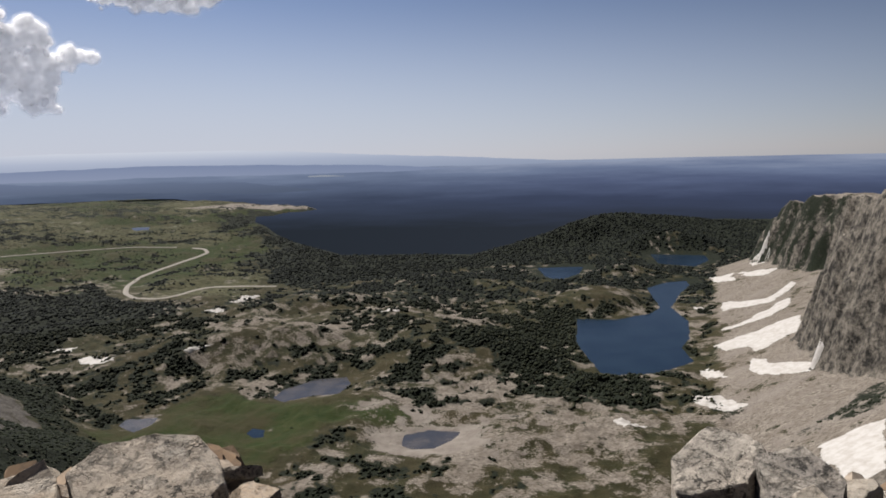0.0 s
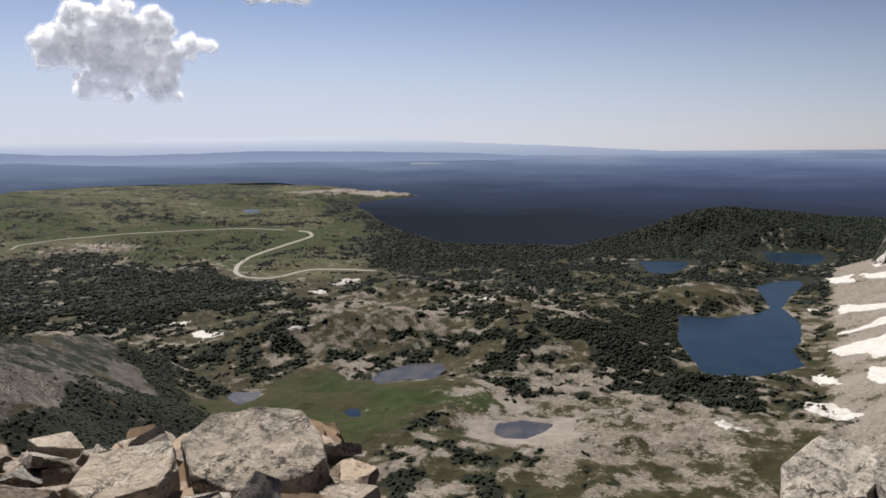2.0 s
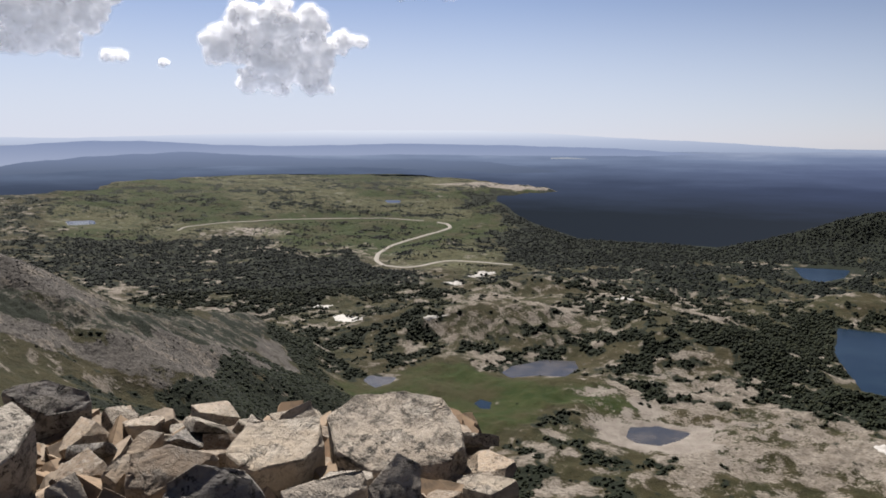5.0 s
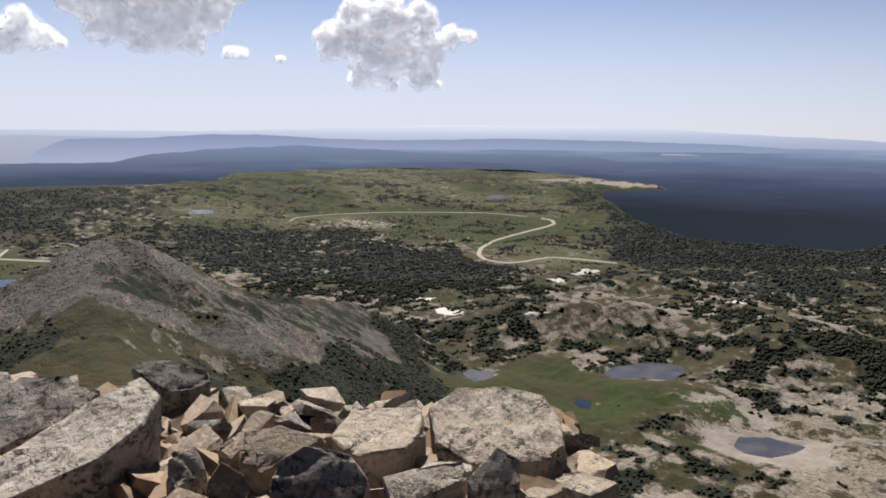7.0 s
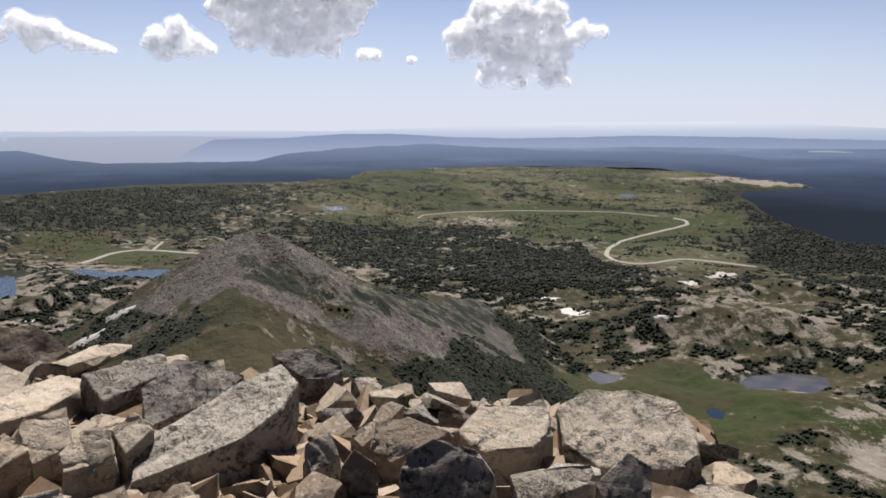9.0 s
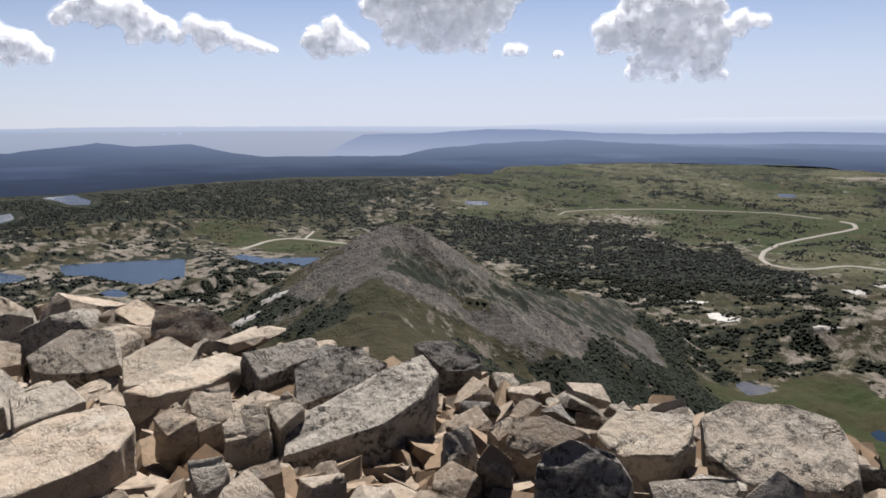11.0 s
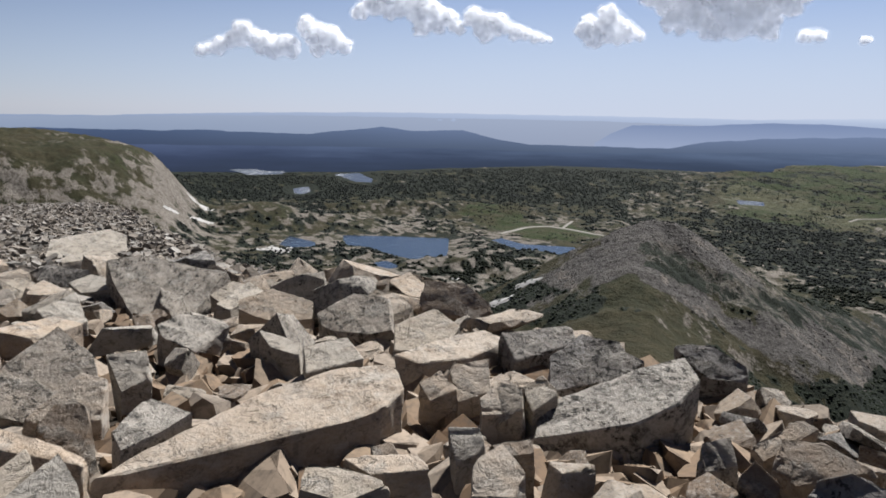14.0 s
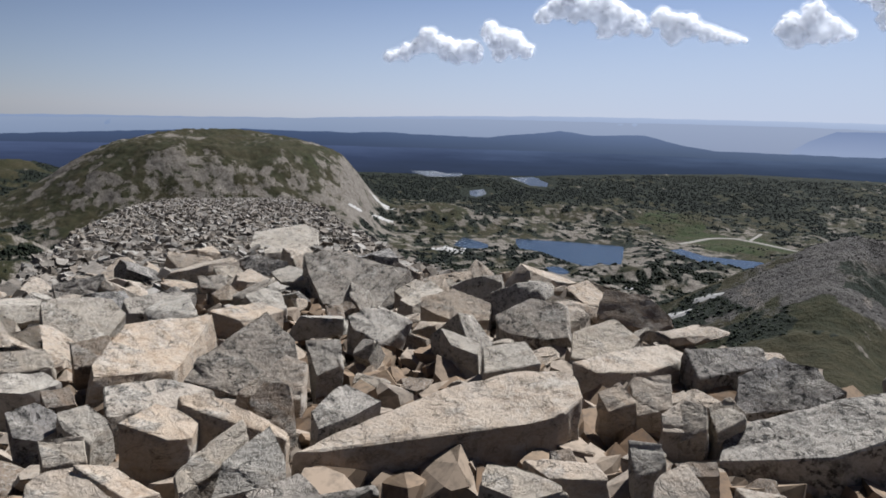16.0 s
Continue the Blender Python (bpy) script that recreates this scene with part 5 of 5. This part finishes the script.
block("grey block shaped like a box", (-7.32, -2.57, -0.12), 0.3, -0.08, GREY_BOULDER, [(-0.03, -0.27, 0.03), (-0.09, 0.19, 0.12), (0.04, 0.29, -0.05), (0.07, -0.2, -0.1)])
block("pale block with a flat bright cap", (-8.00, -0.63, -0.15), 0.3, 0.02, PALE_BOULDER, [(-0.21, -0.24, -0.02), (-0.27, -0.02, 0.05), (0.05, 0.19, 0.04), (0.26, 0.17, -0.01), (0.15, -0.1, -0.05)])
block("pale sharp-edged slab of rock", (-6.17, -0.70, 0.03), 0.3, -0.05, PALE_BOULDER, [(-0.02, -0.21, 0.04), (-0.25, 0.06, 0.11), (0.04, 0.15, -0.05), (0.2, 0.0, -0.1)])
block("pale rough chunk of rock", (-3.05, -1.18, 0.33), 0.3, -0.02, PALE_BOULDER, [(-0.03, -0.11, 0.03), (-0.08, 0.0, 0.05), (-0.01, 0.11, -0.0), (0.09, 0.06, -0.06), (0.03, -0.06, -0.02)])
block("pale blunt stone with a rough face", (-2.72, -1.14, 0.36), 0.3, -0.03, PALE_BOULDER, [(-0.01, -0.09, 0.05), (-0.06, 0.06, 0.03), (0.01, 0.09, -0.04), (0.06, -0.05, -0.03)])
block("grey boulder mottled with lichen", (-3.08, -1.38, 0.32), 0.35, -0.02, DARK_BOULDER, [(-0.02, -0.11, 0.04), (-0.09, -0.02, 0.05), (-0.04, 0.14, -0.01), (0.07, 0.05, -0.05), (0.07, -0.05, -0.03)])
block("tan boulder with a black-stained edge", (-2.34, -1.01, 0.40), 0.35, -0.03, TAN_BOULDER, [(-0.04, -0.12, 0.03), (-0.09, -0.0, 0.05), (0.02, 0.17, -0.03), (0.06, 0.04, -0.04), (0.04, -0.1, -0.01)])
block("tan slab slipping between stones", (-2.41, -0.87, 0.40), 0.3, 0.02, TAN_BOULDER, [(-0.0, -0.13, 0.06), (-0.06, -0.02, 0.02), (-0.01, 0.15, -0.06), (0.07, 0.06, -0.04), (0.01, -0.05, 0.02)])
block("grey stone speckled with fine lichen", (-2.27, -0.31, 0.40), 0.3, 0.02, GREY_BOULDER, [(-0.03, -0.13, -0.01), (-0.07, 0.04, 0.04), (0.02, 0.11, 0.01), (0.06, 0.11, -0.01), (0.01, -0.11, -0.02)])
block("pale flat stone in the boulder field", (-3.74, -1.67, 0.25), 0.25, 0.02, PALE_BOULDER, [(-0.06, -0.17, 0.03), (-0.1, 0.06, 0.02), (-0.02, 0.19, -0.01), (0.09, 0.03, -0.02), (0.09, -0.11, -0.01)])
block("pale weathered block in the boulder field", (-4.21, -1.88, 0.20), 0.3, -0.03, PALE_BOULDER, [(-0.07, -0.16, 0.04), (-0.09, 0.11, 0.05), (0.03, 0.2, -0.02), (0.07, -0.02, -0.04), (0.05, -0.12, -0.03)])
block("rust-brown block with a shaded face", (-4.41, -1.56, 0.19), 0.3, -0.04, RUST_BOULDER, [(0.0, -0.12, 0.05), (-0.11, 0.07, 0.07), (0.0, 0.12, -0.06), (0.11, -0.07, -0.07)])
block("rounded rusty stone among pale blocks", (-3.43, -1.40, 0.29), 0.25, -0.02, RUST_BOULDER, [(-0.03, -0.09, 0.02), (-0.06, 0.03, 0.03), (0.03, 0.1, -0.02), (0.05, -0.04, -0.03)])
block("small grey block with square corners", (-7.39, -1.35, -0.09), 0.2, -0.04, GREY_BOULDER, [(-0.06, -0.16, 0.05), (-0.08, 0.1, 0.06), (0.08, 0.17, -0.07), (0.06, -0.11, -0.04)])
block("thin tan slab bridging a gap", (-5.63, -0.80, 0.09), 0.2, 0.02, TAN_BOULDER, [(0.11, -0.3, 0.04), (-0.23, 0.08, 0.02), (-0.11, 0.25, -0.03), (0.2, -0.01, -0.03)])
block("grey flat boulder with a rough top", (-6.25, -1.63, 0.01), 0.3, 0.02, GREY_BOULDER, [(-0.04, -0.29, 0.01), (-0.13, 0.03, 0.05), (-0.14, 0.32, 0.06), (0.16, 0.15, -0.06), (0.14, -0.21, -0.06)])
block("square block with a pale flat cap", (-13.40, -1.04, -0.69), 0.5, 0.02, PALE_BOULDER, [(-0.17, -0.56, 0.11), (-0.58, 0.32, 0.18), (-0.44, 0.59, 0.11), (0.19, 0.59, -0.12), (0.57, -0.29, -0.18), (0.35, -0.6, -0.08)])
block("big pale boulder speckled with black lichen", (1.07, 2.77, 0.39), 0.55, 0.02, GREY_BOULDER, [(-0.18, 0.06, -0.0), (-0.0, 0.16, 0.07), (0.16, 0.08, 0.06), (0.19, -0.01, 0.03), (0.05, -0.13, -0.05), (-0.22, -0.14, -0.09)])
block("dark-sided angular boulder with a pale top", (1.31, 2.58, 0.39), 0.46, -0.03, DARK_BOULDER, [(-0.13, 0.14, 0.03), (0.05, 0.13, 0.07), (0.13, -0.05, 0.01), (0.07, -0.13, -0.04), (-0.14, -0.07, -0.06)])
block("pale rough stone by a boulder", (1.24, 2.41, 0.39), 0.35, -0.02, PALE_BOULDER, [(-0.09, 0.0, 0.0), (0.04, 0.05, 0.03), (0.08, -0.01, -0.01), (-0.03, -0.04, -0.03)])


def stone_kind(k, cell, bevel, depth, cuts=7):
    """One of the loose angular stones, about a metre long."""
    rng = random.Random(900 + k)
    size = Vector((0.5, rng.uniform(0.26, 0.48), rng.choice((0.12, 0.17, 0.22, 0.30))))
    bm = bmesh.new()
    bmesh.ops.create_cube(bm, size=1.0)
    for v in bm.verts:
        v.co = Vector((v.co.x * size.x * 2, v.co.y * size.y * 2, v.co.z * size.z * 2)) + Vector([rng.uniform(-0.14, 0.14) for _ in range(3)])
    for _ in range(cuts):
        n = Vector([rng.uniform(-1, 1) for _ in range(3)]).normalized()
        reach = max(v.co.dot(n) for v in bm.verts)
        cut = bmesh.ops.bisect_plane(bm, geom=bm.verts[:] + bm.edges[:] + bm.faces[:], plane_co=n * reach * rng.uniform(0.62, 0.9), plane_no=n, clear_outer=True)
        rim = [e for e in cut["geom_cut"] if isinstance(e, bmesh.types.BMEdge)]
        if rim:
            bmesh.ops.contextual_create(bm, geom=rim)
    hull = bmesh.ops.convex_hull(bm, input=bm.verts[:])
    bmesh.ops.delete(bm, geom=list({v for v in hull["geom_interior"] + hull["geom_unused"] if isinstance(v, bmesh.types.BMVert)}), context="VERTS")
    bmesh.ops.dissolve_limit(bm, angle_limit=radians(8), verts=bm.verts[:], edges=bm.edges[:])
    if cell:
        roughen(bm, cell, depth, 40 + k, bevel)
    else:
        bmesh.ops.triangulate(bm, faces=bm.faces[:])
    return bm


MATS = (GREY_BOULDER, TAN_BOULDER, PALE_BOULDER, DARK_BOULDER, RUST_BOULDER)
SHAPES = [[link_bm("stone", stone_kind(k, 0.15, 0.010, 0.018), m) for k in range(9)] for m in MATS]
WORDS = (("loose grey quartzite block in the boulder field", "grey angular stone lying in the boulder field"),
         ("loose tan quartzite block in the boulder field", "ochre-stained angular stone between boulders"),
         ("loose pale quartzite block in the boulder field", "pale weathered stone lying among boulders"),
         ("dark lichen-crusted block in the boulder field", "lichened rock lying among boulders"),
         ("rust-brown quartzite stone in a gap between boulders", "small rusty angular stone wedged among boulders"))
rng = random.Random(5)
placed = list(FOOTPRINTS)
count = 0
for attempt in range(16000):
    if count >= 226:
        break
    share = min(1.0, attempt / 5000)
    az = rng.uniform(-36, 118)
    edge = float(np.interp(az, [-36, -16, 12, 18, 40, 50, 63, 69, 75, 82.6, 90, 100, 118], [3.4, 2.4, 2.4, 3.3, 3.8, 4.4, 5.2, 6.6, 8.0, 9, 10.5, 10.5, 8]))
    r = 1.9 + (edge - 1.9) * rng.random() ** 0.55
    size = (0.15 + 0.30 * rng.random() ** 2) * (1.15 - 0.5 * share) * (1 + 0.11 * max(0, r - 3.6))
    if r < 4.2:
        size = min(size, 0.20)
    if az < 46:
        size = min(size, 0.24)
    x, y = at(az, r)
    if -17 < az < 16 or (47 < az < 55 and r > 3.2):
        continue
    gap = size * 0.33
    if any((x - px) ** 2 + (y - py) ** 2 < (gap * 1.1 + pr) ** 2 for px, py, pr in placed):
        continue
    placed.append((x, y, gap))
    count += 1
    tanness = 0.8 if 44 < az < 78 else (0.35 if az < 44 else 0.55)
    kind = 1 if rng.random() < tanness else rng.choice((0, 2, 2, 3) if az > 60 else (0, 0, 2, 3))
    if kind == 1 and size < 0.26 and rng.random() < 0.45:
        kind = 4
    ob = new("boulder", rng.choice(SHAPES[kind]))
    z = float(near_ground(np.array([x]), np.array([y]))[0])
    ob.matrix_world = Matrix.LocRotScale((x, y, z + size * rng.uniform(0.04, 0.26) + 0.03), Euler([max(-0.5, min(0.5, rng.gauss(0, 0.36))), max(-0.5, min(0.5, rng.gauss(0, 0.36))), rng.uniform(0, 6.28)]),
                                         Vector((size, size * rng.uniform(0.75, 1.1), size * rng.uniform(0.7, 1.2))))
    tagged(ob, WORDS[kind][count % 2], "boulder", "boulders of the summit")


def rubble(name, label, spots, kinds, material, seed):
    """Thousands of loose stones, in one heap. spots: x, y, z, size."""
    gen = np.random.default_rng(seed)
    parts = []
    for bm in kinds:
        bm.verts.ensure_lookup_table()
        parts.append((np.array([v.co[:] for v in bm.verts]), np.array([[v.index for v in f.verts] for f in bm.faces])))
    pick = gen.integers(0, len(parts), len(spots))
    verts, faces, start = [], [], 0
    for k, (v, f) in enumerate(parts):
        s = spots[pick == k]
        n = len(s)
        a, b, c = gen.normal(0, 0.34, n), gen.normal(0, 0.34, n), gen.uniform(0, 6.28, n)
        ca, sa, cb, sb, cc, sc = np.cos(a), np.sin(a), np.cos(b), np.sin(b), np.cos(c), np.sin(c)
        o, i = np.zeros(n), np.ones(n)
        rx = np.array([[i, o, o], [o, ca, -sa], [o, sa, ca]])
        ry = np.array([[cb, o, sb], [o, i, o], [-sb, o, cb]])
        rz = np.array([[cc, -sc, o], [sc, cc, o], [o, o, i]])
        turn = np.einsum("ijn,jkn,kln->nil", rz, ry, rx)
        scale = s[:, 3, None] * gen.uniform(0.7, 1.2, (n, 3))
        w = np.einsum("nij,nvj->nvi", turn, v[None] * scale[:, None]) + s[:, None, :3]
        verts.append(w.reshape(-1, 3))
        faces.append((f[None] + (start + np.arange(n) * len(v))[:, None, None]).reshape(-1, 3))
        start += n * len(v)
    return tagged(new(name, mesh_from(name, np.concatenate(verts), np.concatenate(faces), material, False)), label, "stones", kind="stuff")


def on_top(az, r, size, gen, sink=0.2):
    x, y = -r * np.sin(np.radians(az)), r * np.cos(np.radians(az))
    return np.stack([x, y, near_ground(x, y) + size * (gen.uniform(0.0, 0.35, len(x)) - sink * 0.3), size], 1)


gen = np.random.default_rng(11)
plain_kinds = [stone_kind(k, 0, 0, 0, 0) for k in range(12)]
worn_kinds = [stone_kind(k + 20, 0, 0, 0, 5) for k in range(16)]
n = 7600
saz = gen.uniform(17, 122, n)
limit = np.interp(saz, [17, 40, 50, 63, 69, 75, 82, 122], [3.6, 4.0, 4.4, 5.0, 6.4, 7.6, 10, 10])
small = on_top(saz, 1.8 + (limit - 1.8) * gen.random(n) ** 0.9, 0.05 + 0.19 * gen.random(n) ** 2.2, gen, 0.2)
back = 1100
baz = gen.uniform(122, 330, back)
behind = on_top(baz, 0.7 + 3.6 * gen.random(back) ** 0.7, 0.07 + 0.2 * gen.random(back) ** 2, gen, 0.6)
# hollows stay open before the two great slabs
far_off = np.hypot(small[:, 0], small[:, 1])
saz = bearing(small[:, 0], small[:, 1])
small = small[~((far_off < 2.75) & ((np.abs(saz - 52) < 6) | (np.abs(saz - 82) < 11)))]
small = np.concatenate([small, behind])
rubble("rubble", "small tan and grey stones filling gaps between boulders", small - np.array([0, 0, 0.05, 0]), worn_kinds, RUBBLE_STONE, 1)
n = 26000
az = gen.uniform(79, 122, n)
r = np.exp(gen.uniform(math.log(7.5), math.log(95), n))
far_size = (0.10 + 0.17 * gen.random(n) ** 3) * np.interp(r, [7, 12, 20, 95], [1.0, 0.8, 0.75, 1.0])
rubble("talus", "wide field of broken pale stones covering the ridge", on_top(az, r, far_size, gen), plain_kinds, TALUS_STONE, 2)

# loose blocks on the rocky cone and along the arm of the ridge
n = 24000
px, py = at(50.8, 690)
d, a = 260 * gen.random(n) ** 0.62, gen.uniform(0, 2 * np.pi, n)
cx, cy = px + d * np.cos(a), py + d * np.sin(a)
cz, cs = slope_at(cx, cy)
stony = cover(cx, cy, cz, cs)
keep = (stony["scree"] + stony["crag"] + gen.normal(0, 0.12, n) > 0.42) & (stony["band"] < 0.4) & (shore(cx, cy) < -6)
big = (0.6 + 1.3 * gen.random(n) ** 4)
rubble("cone_scree", "grey-purple broken blocks covering the rocky cone", np.stack([cx, cy, cz - 0.12 * big, big], 1)[keep], [stone_kind(k, 0, 0, 0, 0) for k in range(5)], CONE_STONE, 3)

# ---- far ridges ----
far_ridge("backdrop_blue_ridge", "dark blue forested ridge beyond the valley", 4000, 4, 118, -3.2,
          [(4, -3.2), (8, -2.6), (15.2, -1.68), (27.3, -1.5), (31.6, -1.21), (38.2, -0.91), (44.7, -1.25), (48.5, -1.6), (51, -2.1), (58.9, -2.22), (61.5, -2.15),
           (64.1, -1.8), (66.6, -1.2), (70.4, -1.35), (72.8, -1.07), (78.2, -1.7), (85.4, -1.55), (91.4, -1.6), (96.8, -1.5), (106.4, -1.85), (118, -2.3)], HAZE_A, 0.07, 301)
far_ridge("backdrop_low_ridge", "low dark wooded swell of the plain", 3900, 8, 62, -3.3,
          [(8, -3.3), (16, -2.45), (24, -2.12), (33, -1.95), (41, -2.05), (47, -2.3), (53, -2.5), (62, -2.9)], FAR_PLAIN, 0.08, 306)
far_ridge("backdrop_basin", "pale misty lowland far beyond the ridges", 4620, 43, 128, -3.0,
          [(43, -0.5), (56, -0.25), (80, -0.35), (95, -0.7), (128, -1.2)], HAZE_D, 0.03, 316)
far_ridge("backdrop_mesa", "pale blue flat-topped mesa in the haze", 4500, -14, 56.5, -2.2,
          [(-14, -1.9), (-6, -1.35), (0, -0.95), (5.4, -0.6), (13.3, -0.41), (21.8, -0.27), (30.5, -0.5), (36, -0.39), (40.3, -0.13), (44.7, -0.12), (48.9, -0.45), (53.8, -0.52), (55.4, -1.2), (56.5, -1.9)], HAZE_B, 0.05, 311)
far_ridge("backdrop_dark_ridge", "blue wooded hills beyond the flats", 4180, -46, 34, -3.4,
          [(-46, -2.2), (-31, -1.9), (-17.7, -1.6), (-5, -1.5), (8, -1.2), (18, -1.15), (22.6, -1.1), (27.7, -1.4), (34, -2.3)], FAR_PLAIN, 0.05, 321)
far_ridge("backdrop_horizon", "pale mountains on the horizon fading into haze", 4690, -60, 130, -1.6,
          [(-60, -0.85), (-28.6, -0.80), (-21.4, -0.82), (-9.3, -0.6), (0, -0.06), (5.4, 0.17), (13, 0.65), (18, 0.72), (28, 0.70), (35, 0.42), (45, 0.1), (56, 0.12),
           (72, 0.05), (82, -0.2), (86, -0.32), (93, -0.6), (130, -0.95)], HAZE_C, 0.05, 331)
# upright glowing strip that stands in for the gleam of far water
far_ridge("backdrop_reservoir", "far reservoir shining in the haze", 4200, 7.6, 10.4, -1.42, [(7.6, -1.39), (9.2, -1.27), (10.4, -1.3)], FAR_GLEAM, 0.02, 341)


# ---- clouds ----
def ball():
    bm = bmesh.new()
    bmesh.ops.create_icosphere(bm, subdivisions=1, radius=1.0)
    bm.verts.ensure_lookup_table()
    v, f = np.array([p.co[:] for p in bm.verts]), np.array([[p.index for p in q.verts] for q in bm.faces])
    bm.free()
    return v, f


BALL = ball()


def cloud(label, cores, seed, distance=4790.0):
    """A heap of vapour; cores: bearing, height angle and radius in degrees."""
    rng = random.Random(seed)
    unit = distance * math.tan(radians(1.0))
    # fill between neighbours
    links = []
    for a, e, r in cores:
        near = sorted((c for c in cores if c != (a, e, r)), key=lambda c: (c[0] - a) ** 2 + (c[1] - e) ** 2)[:2]
        links += [((a + c[0]) / 2, (e + c[1]) / 2, 0.40 * (r + c[2])) for c in near]
    floor = min(e - 0.8 * r for _, e, r in cores)
    spots = []
    for az, el, rad in cores + links:
        for k in range(26):
            u = Vector([rng.gauss(0, 1) for _ in range(3)]).normalized()
            if k == 0:
                u, size = u * 0.0, rad * 0.80
            elif k < 18:
                u, size = u * rad * rng.uniform(0.55, 0.85), rad * rng.uniform(0.30, 0.50)
            else:
                u, size = u * rad * rng.uniform(0.80, 1.05), rad * rng.uniform(0.15, 0.26)
            e = max(el + u.z, floor + size * 0.5)
            d = distance + u.y * unit
            x, y = at(az + u.x, d * math.cos(radians(e)))
            spots.append((x, y, EYE + d * math.tan(radians(e)), size * unit))
    spots = np.array(spots)
    v, f = BALL
    verts = (v[None] * spots[:, None, 3:] * (1.1, 1.1, 0.92) + spots[:, None, :3]).reshape(-1, 3)
    faces = (f[None] + (np.arange(len(spots)) * len(v))[:, None, None]).reshape(-1, 3)
    thing = new("cloud")
    thing.location = (float(spots[:, 0].mean()), float(spots[:, 1].mean()), float(spots[:, 2].min()))
    for name, material, swell, voxel in (("body", VAPOUR, 0.0, 6.0), ("veil", VEILS[0], 9.0, 8.0), ("veil", VEILS[1], 20.0, 10.0)):
        ob = new(name, mesh_from(name, verts - np.array(thing.location), faces, material))
        ob.parent = thing
        shell = ob.modifiers.new("shell", "REMESH")
        shell.mode, shell.voxel_size, shell.use_smooth_shade = "VOXEL", voxel, True
        if swell:
            grown = ob.modifiers.new("grown", "DISPLACE")
            grown.strength, grown.mid_level = swell, 0.0
        for size, strength in ((85, 34 + swell), (32, 11 + 0.3 * swell)):
            tex = bpy.data.textures.new("billow", "CLOUDS")
            tex.noise_scale, tex.noise_depth = size, 3
            puff = ob.modifiers.new("billow", "DISPLACE")
            puff.texture, puff.texture_coords, puff.strength, puff.mid_level = tex, "GLOBAL", strength, 0.5
        calm = ob.modifiers.new("calm", "SMOOTH")
        calm.factor, calm.iterations = 0.5, 12
    return tagged(thing, label, "cloud", "clouds")


cloud("large white cumulus cloud with a grey-violet underside",
      [(31, 8.3, 1.7), (33.5, 8.6, 1.2), (28.7, 8.3, 1.3), (35.3, 6.6, 1.3), (31.7, 6.2, 1.8), (28.3, 6.2, 1.3), (26.3, 7.3, 0.7), (24.9, 7.2, 0.45),
       (28.6, 4.4, 1.1), (33, 4.5, 1.1), (31, 4.3, 1.0), (27.4, 3.7, 0.4), (30.2, 7.2, 1.35), (32.6, 7.2, 1.35), (29.6, 5.4, 1.25), (31.6, 5.3, 1.25), (33.6, 6.6, 1.2)], 1)
cloud("broad white cumulus cloud with a dark grey base",
      [(52.6, 9.2, 1.4), (49.6, 8.3, 2.1), (46.7, 8.1, 2.1), (44.2, 8.8, 1.6), (45.2, 6.6, 1.1), (48.7, 6.5, 1.2), (51.2, 7.1, 1.1), (42.7, 9.7, 1.1), (47, 10.6, 1.8), (50, 10.6, 1.5), (48.4, 9.5, 1.7), (45.6, 9.4, 1.6), (51.2, 9.2, 1.4), (47.2, 7.3, 1.4), (49.9, 7.4, 1.2)], 2)
cloud("small white puff of cloud", [(41.9, 5.7, 0.45), (42.7, 5.8, 0.4)], 3)
cloud("ragged white cumulus puff", [(57.5, 6.3, 0.9), (56, 7.2, 0.8), (54.7, 6.3, 0.6), (57, 5.5, 0.55), (55.3, 5.5, 0.4), (53.7, 5.8, 0.35), (56.2, 6.3, 0.85)], 4)
cloud("white cumulus cloud tapering to a thin tail", [(65.8, 6.9, 0.9), (64.3, 6.7, 0.8), (62.8, 6.1, 0.6), (61.3, 5.75, 0.42), (60.2, 5.6, 0.25), (65, 5.9, 0.6)], 5)
cloud("white cumulus cloud with a grey base", [(74.5, 7.3, 0.6), (72.5, 8.1, 1.1), (70, 7.7, 1.1), (68, 6.9, 0.8), (70, 6.2, 0.6), (67, 6.3, 0.45)], 6)
cloud("long row of white cumulus puffs", [(86, 4.0, 0.4), (84.7, 4.5, 0.6), (83, 5.3, 0.8), (81.5, 4.8, 0.8), (79.8, 4.7, 0.8), (78.3, 6.0, 0.8), (76.8, 5.5, 0.8), (75.7, 4.8, 0.6), (77.5, 4.6, 0.6), (80.6, 4.2, 0.5)], 7)
cloud("white cloud drifting high over the plain", [(24, 11.5, 1.1), (21.5, 11.4, 1.3), (18.5, 11.0, 0.9), (16.8, 11.3, 0.6), (26.5, 11.7, 0.7)], 8)
cloud("tiny white scrap of cloud", [(39.2, 5.4, 0.22), (38.8, 5.4, 0.15)], 9)
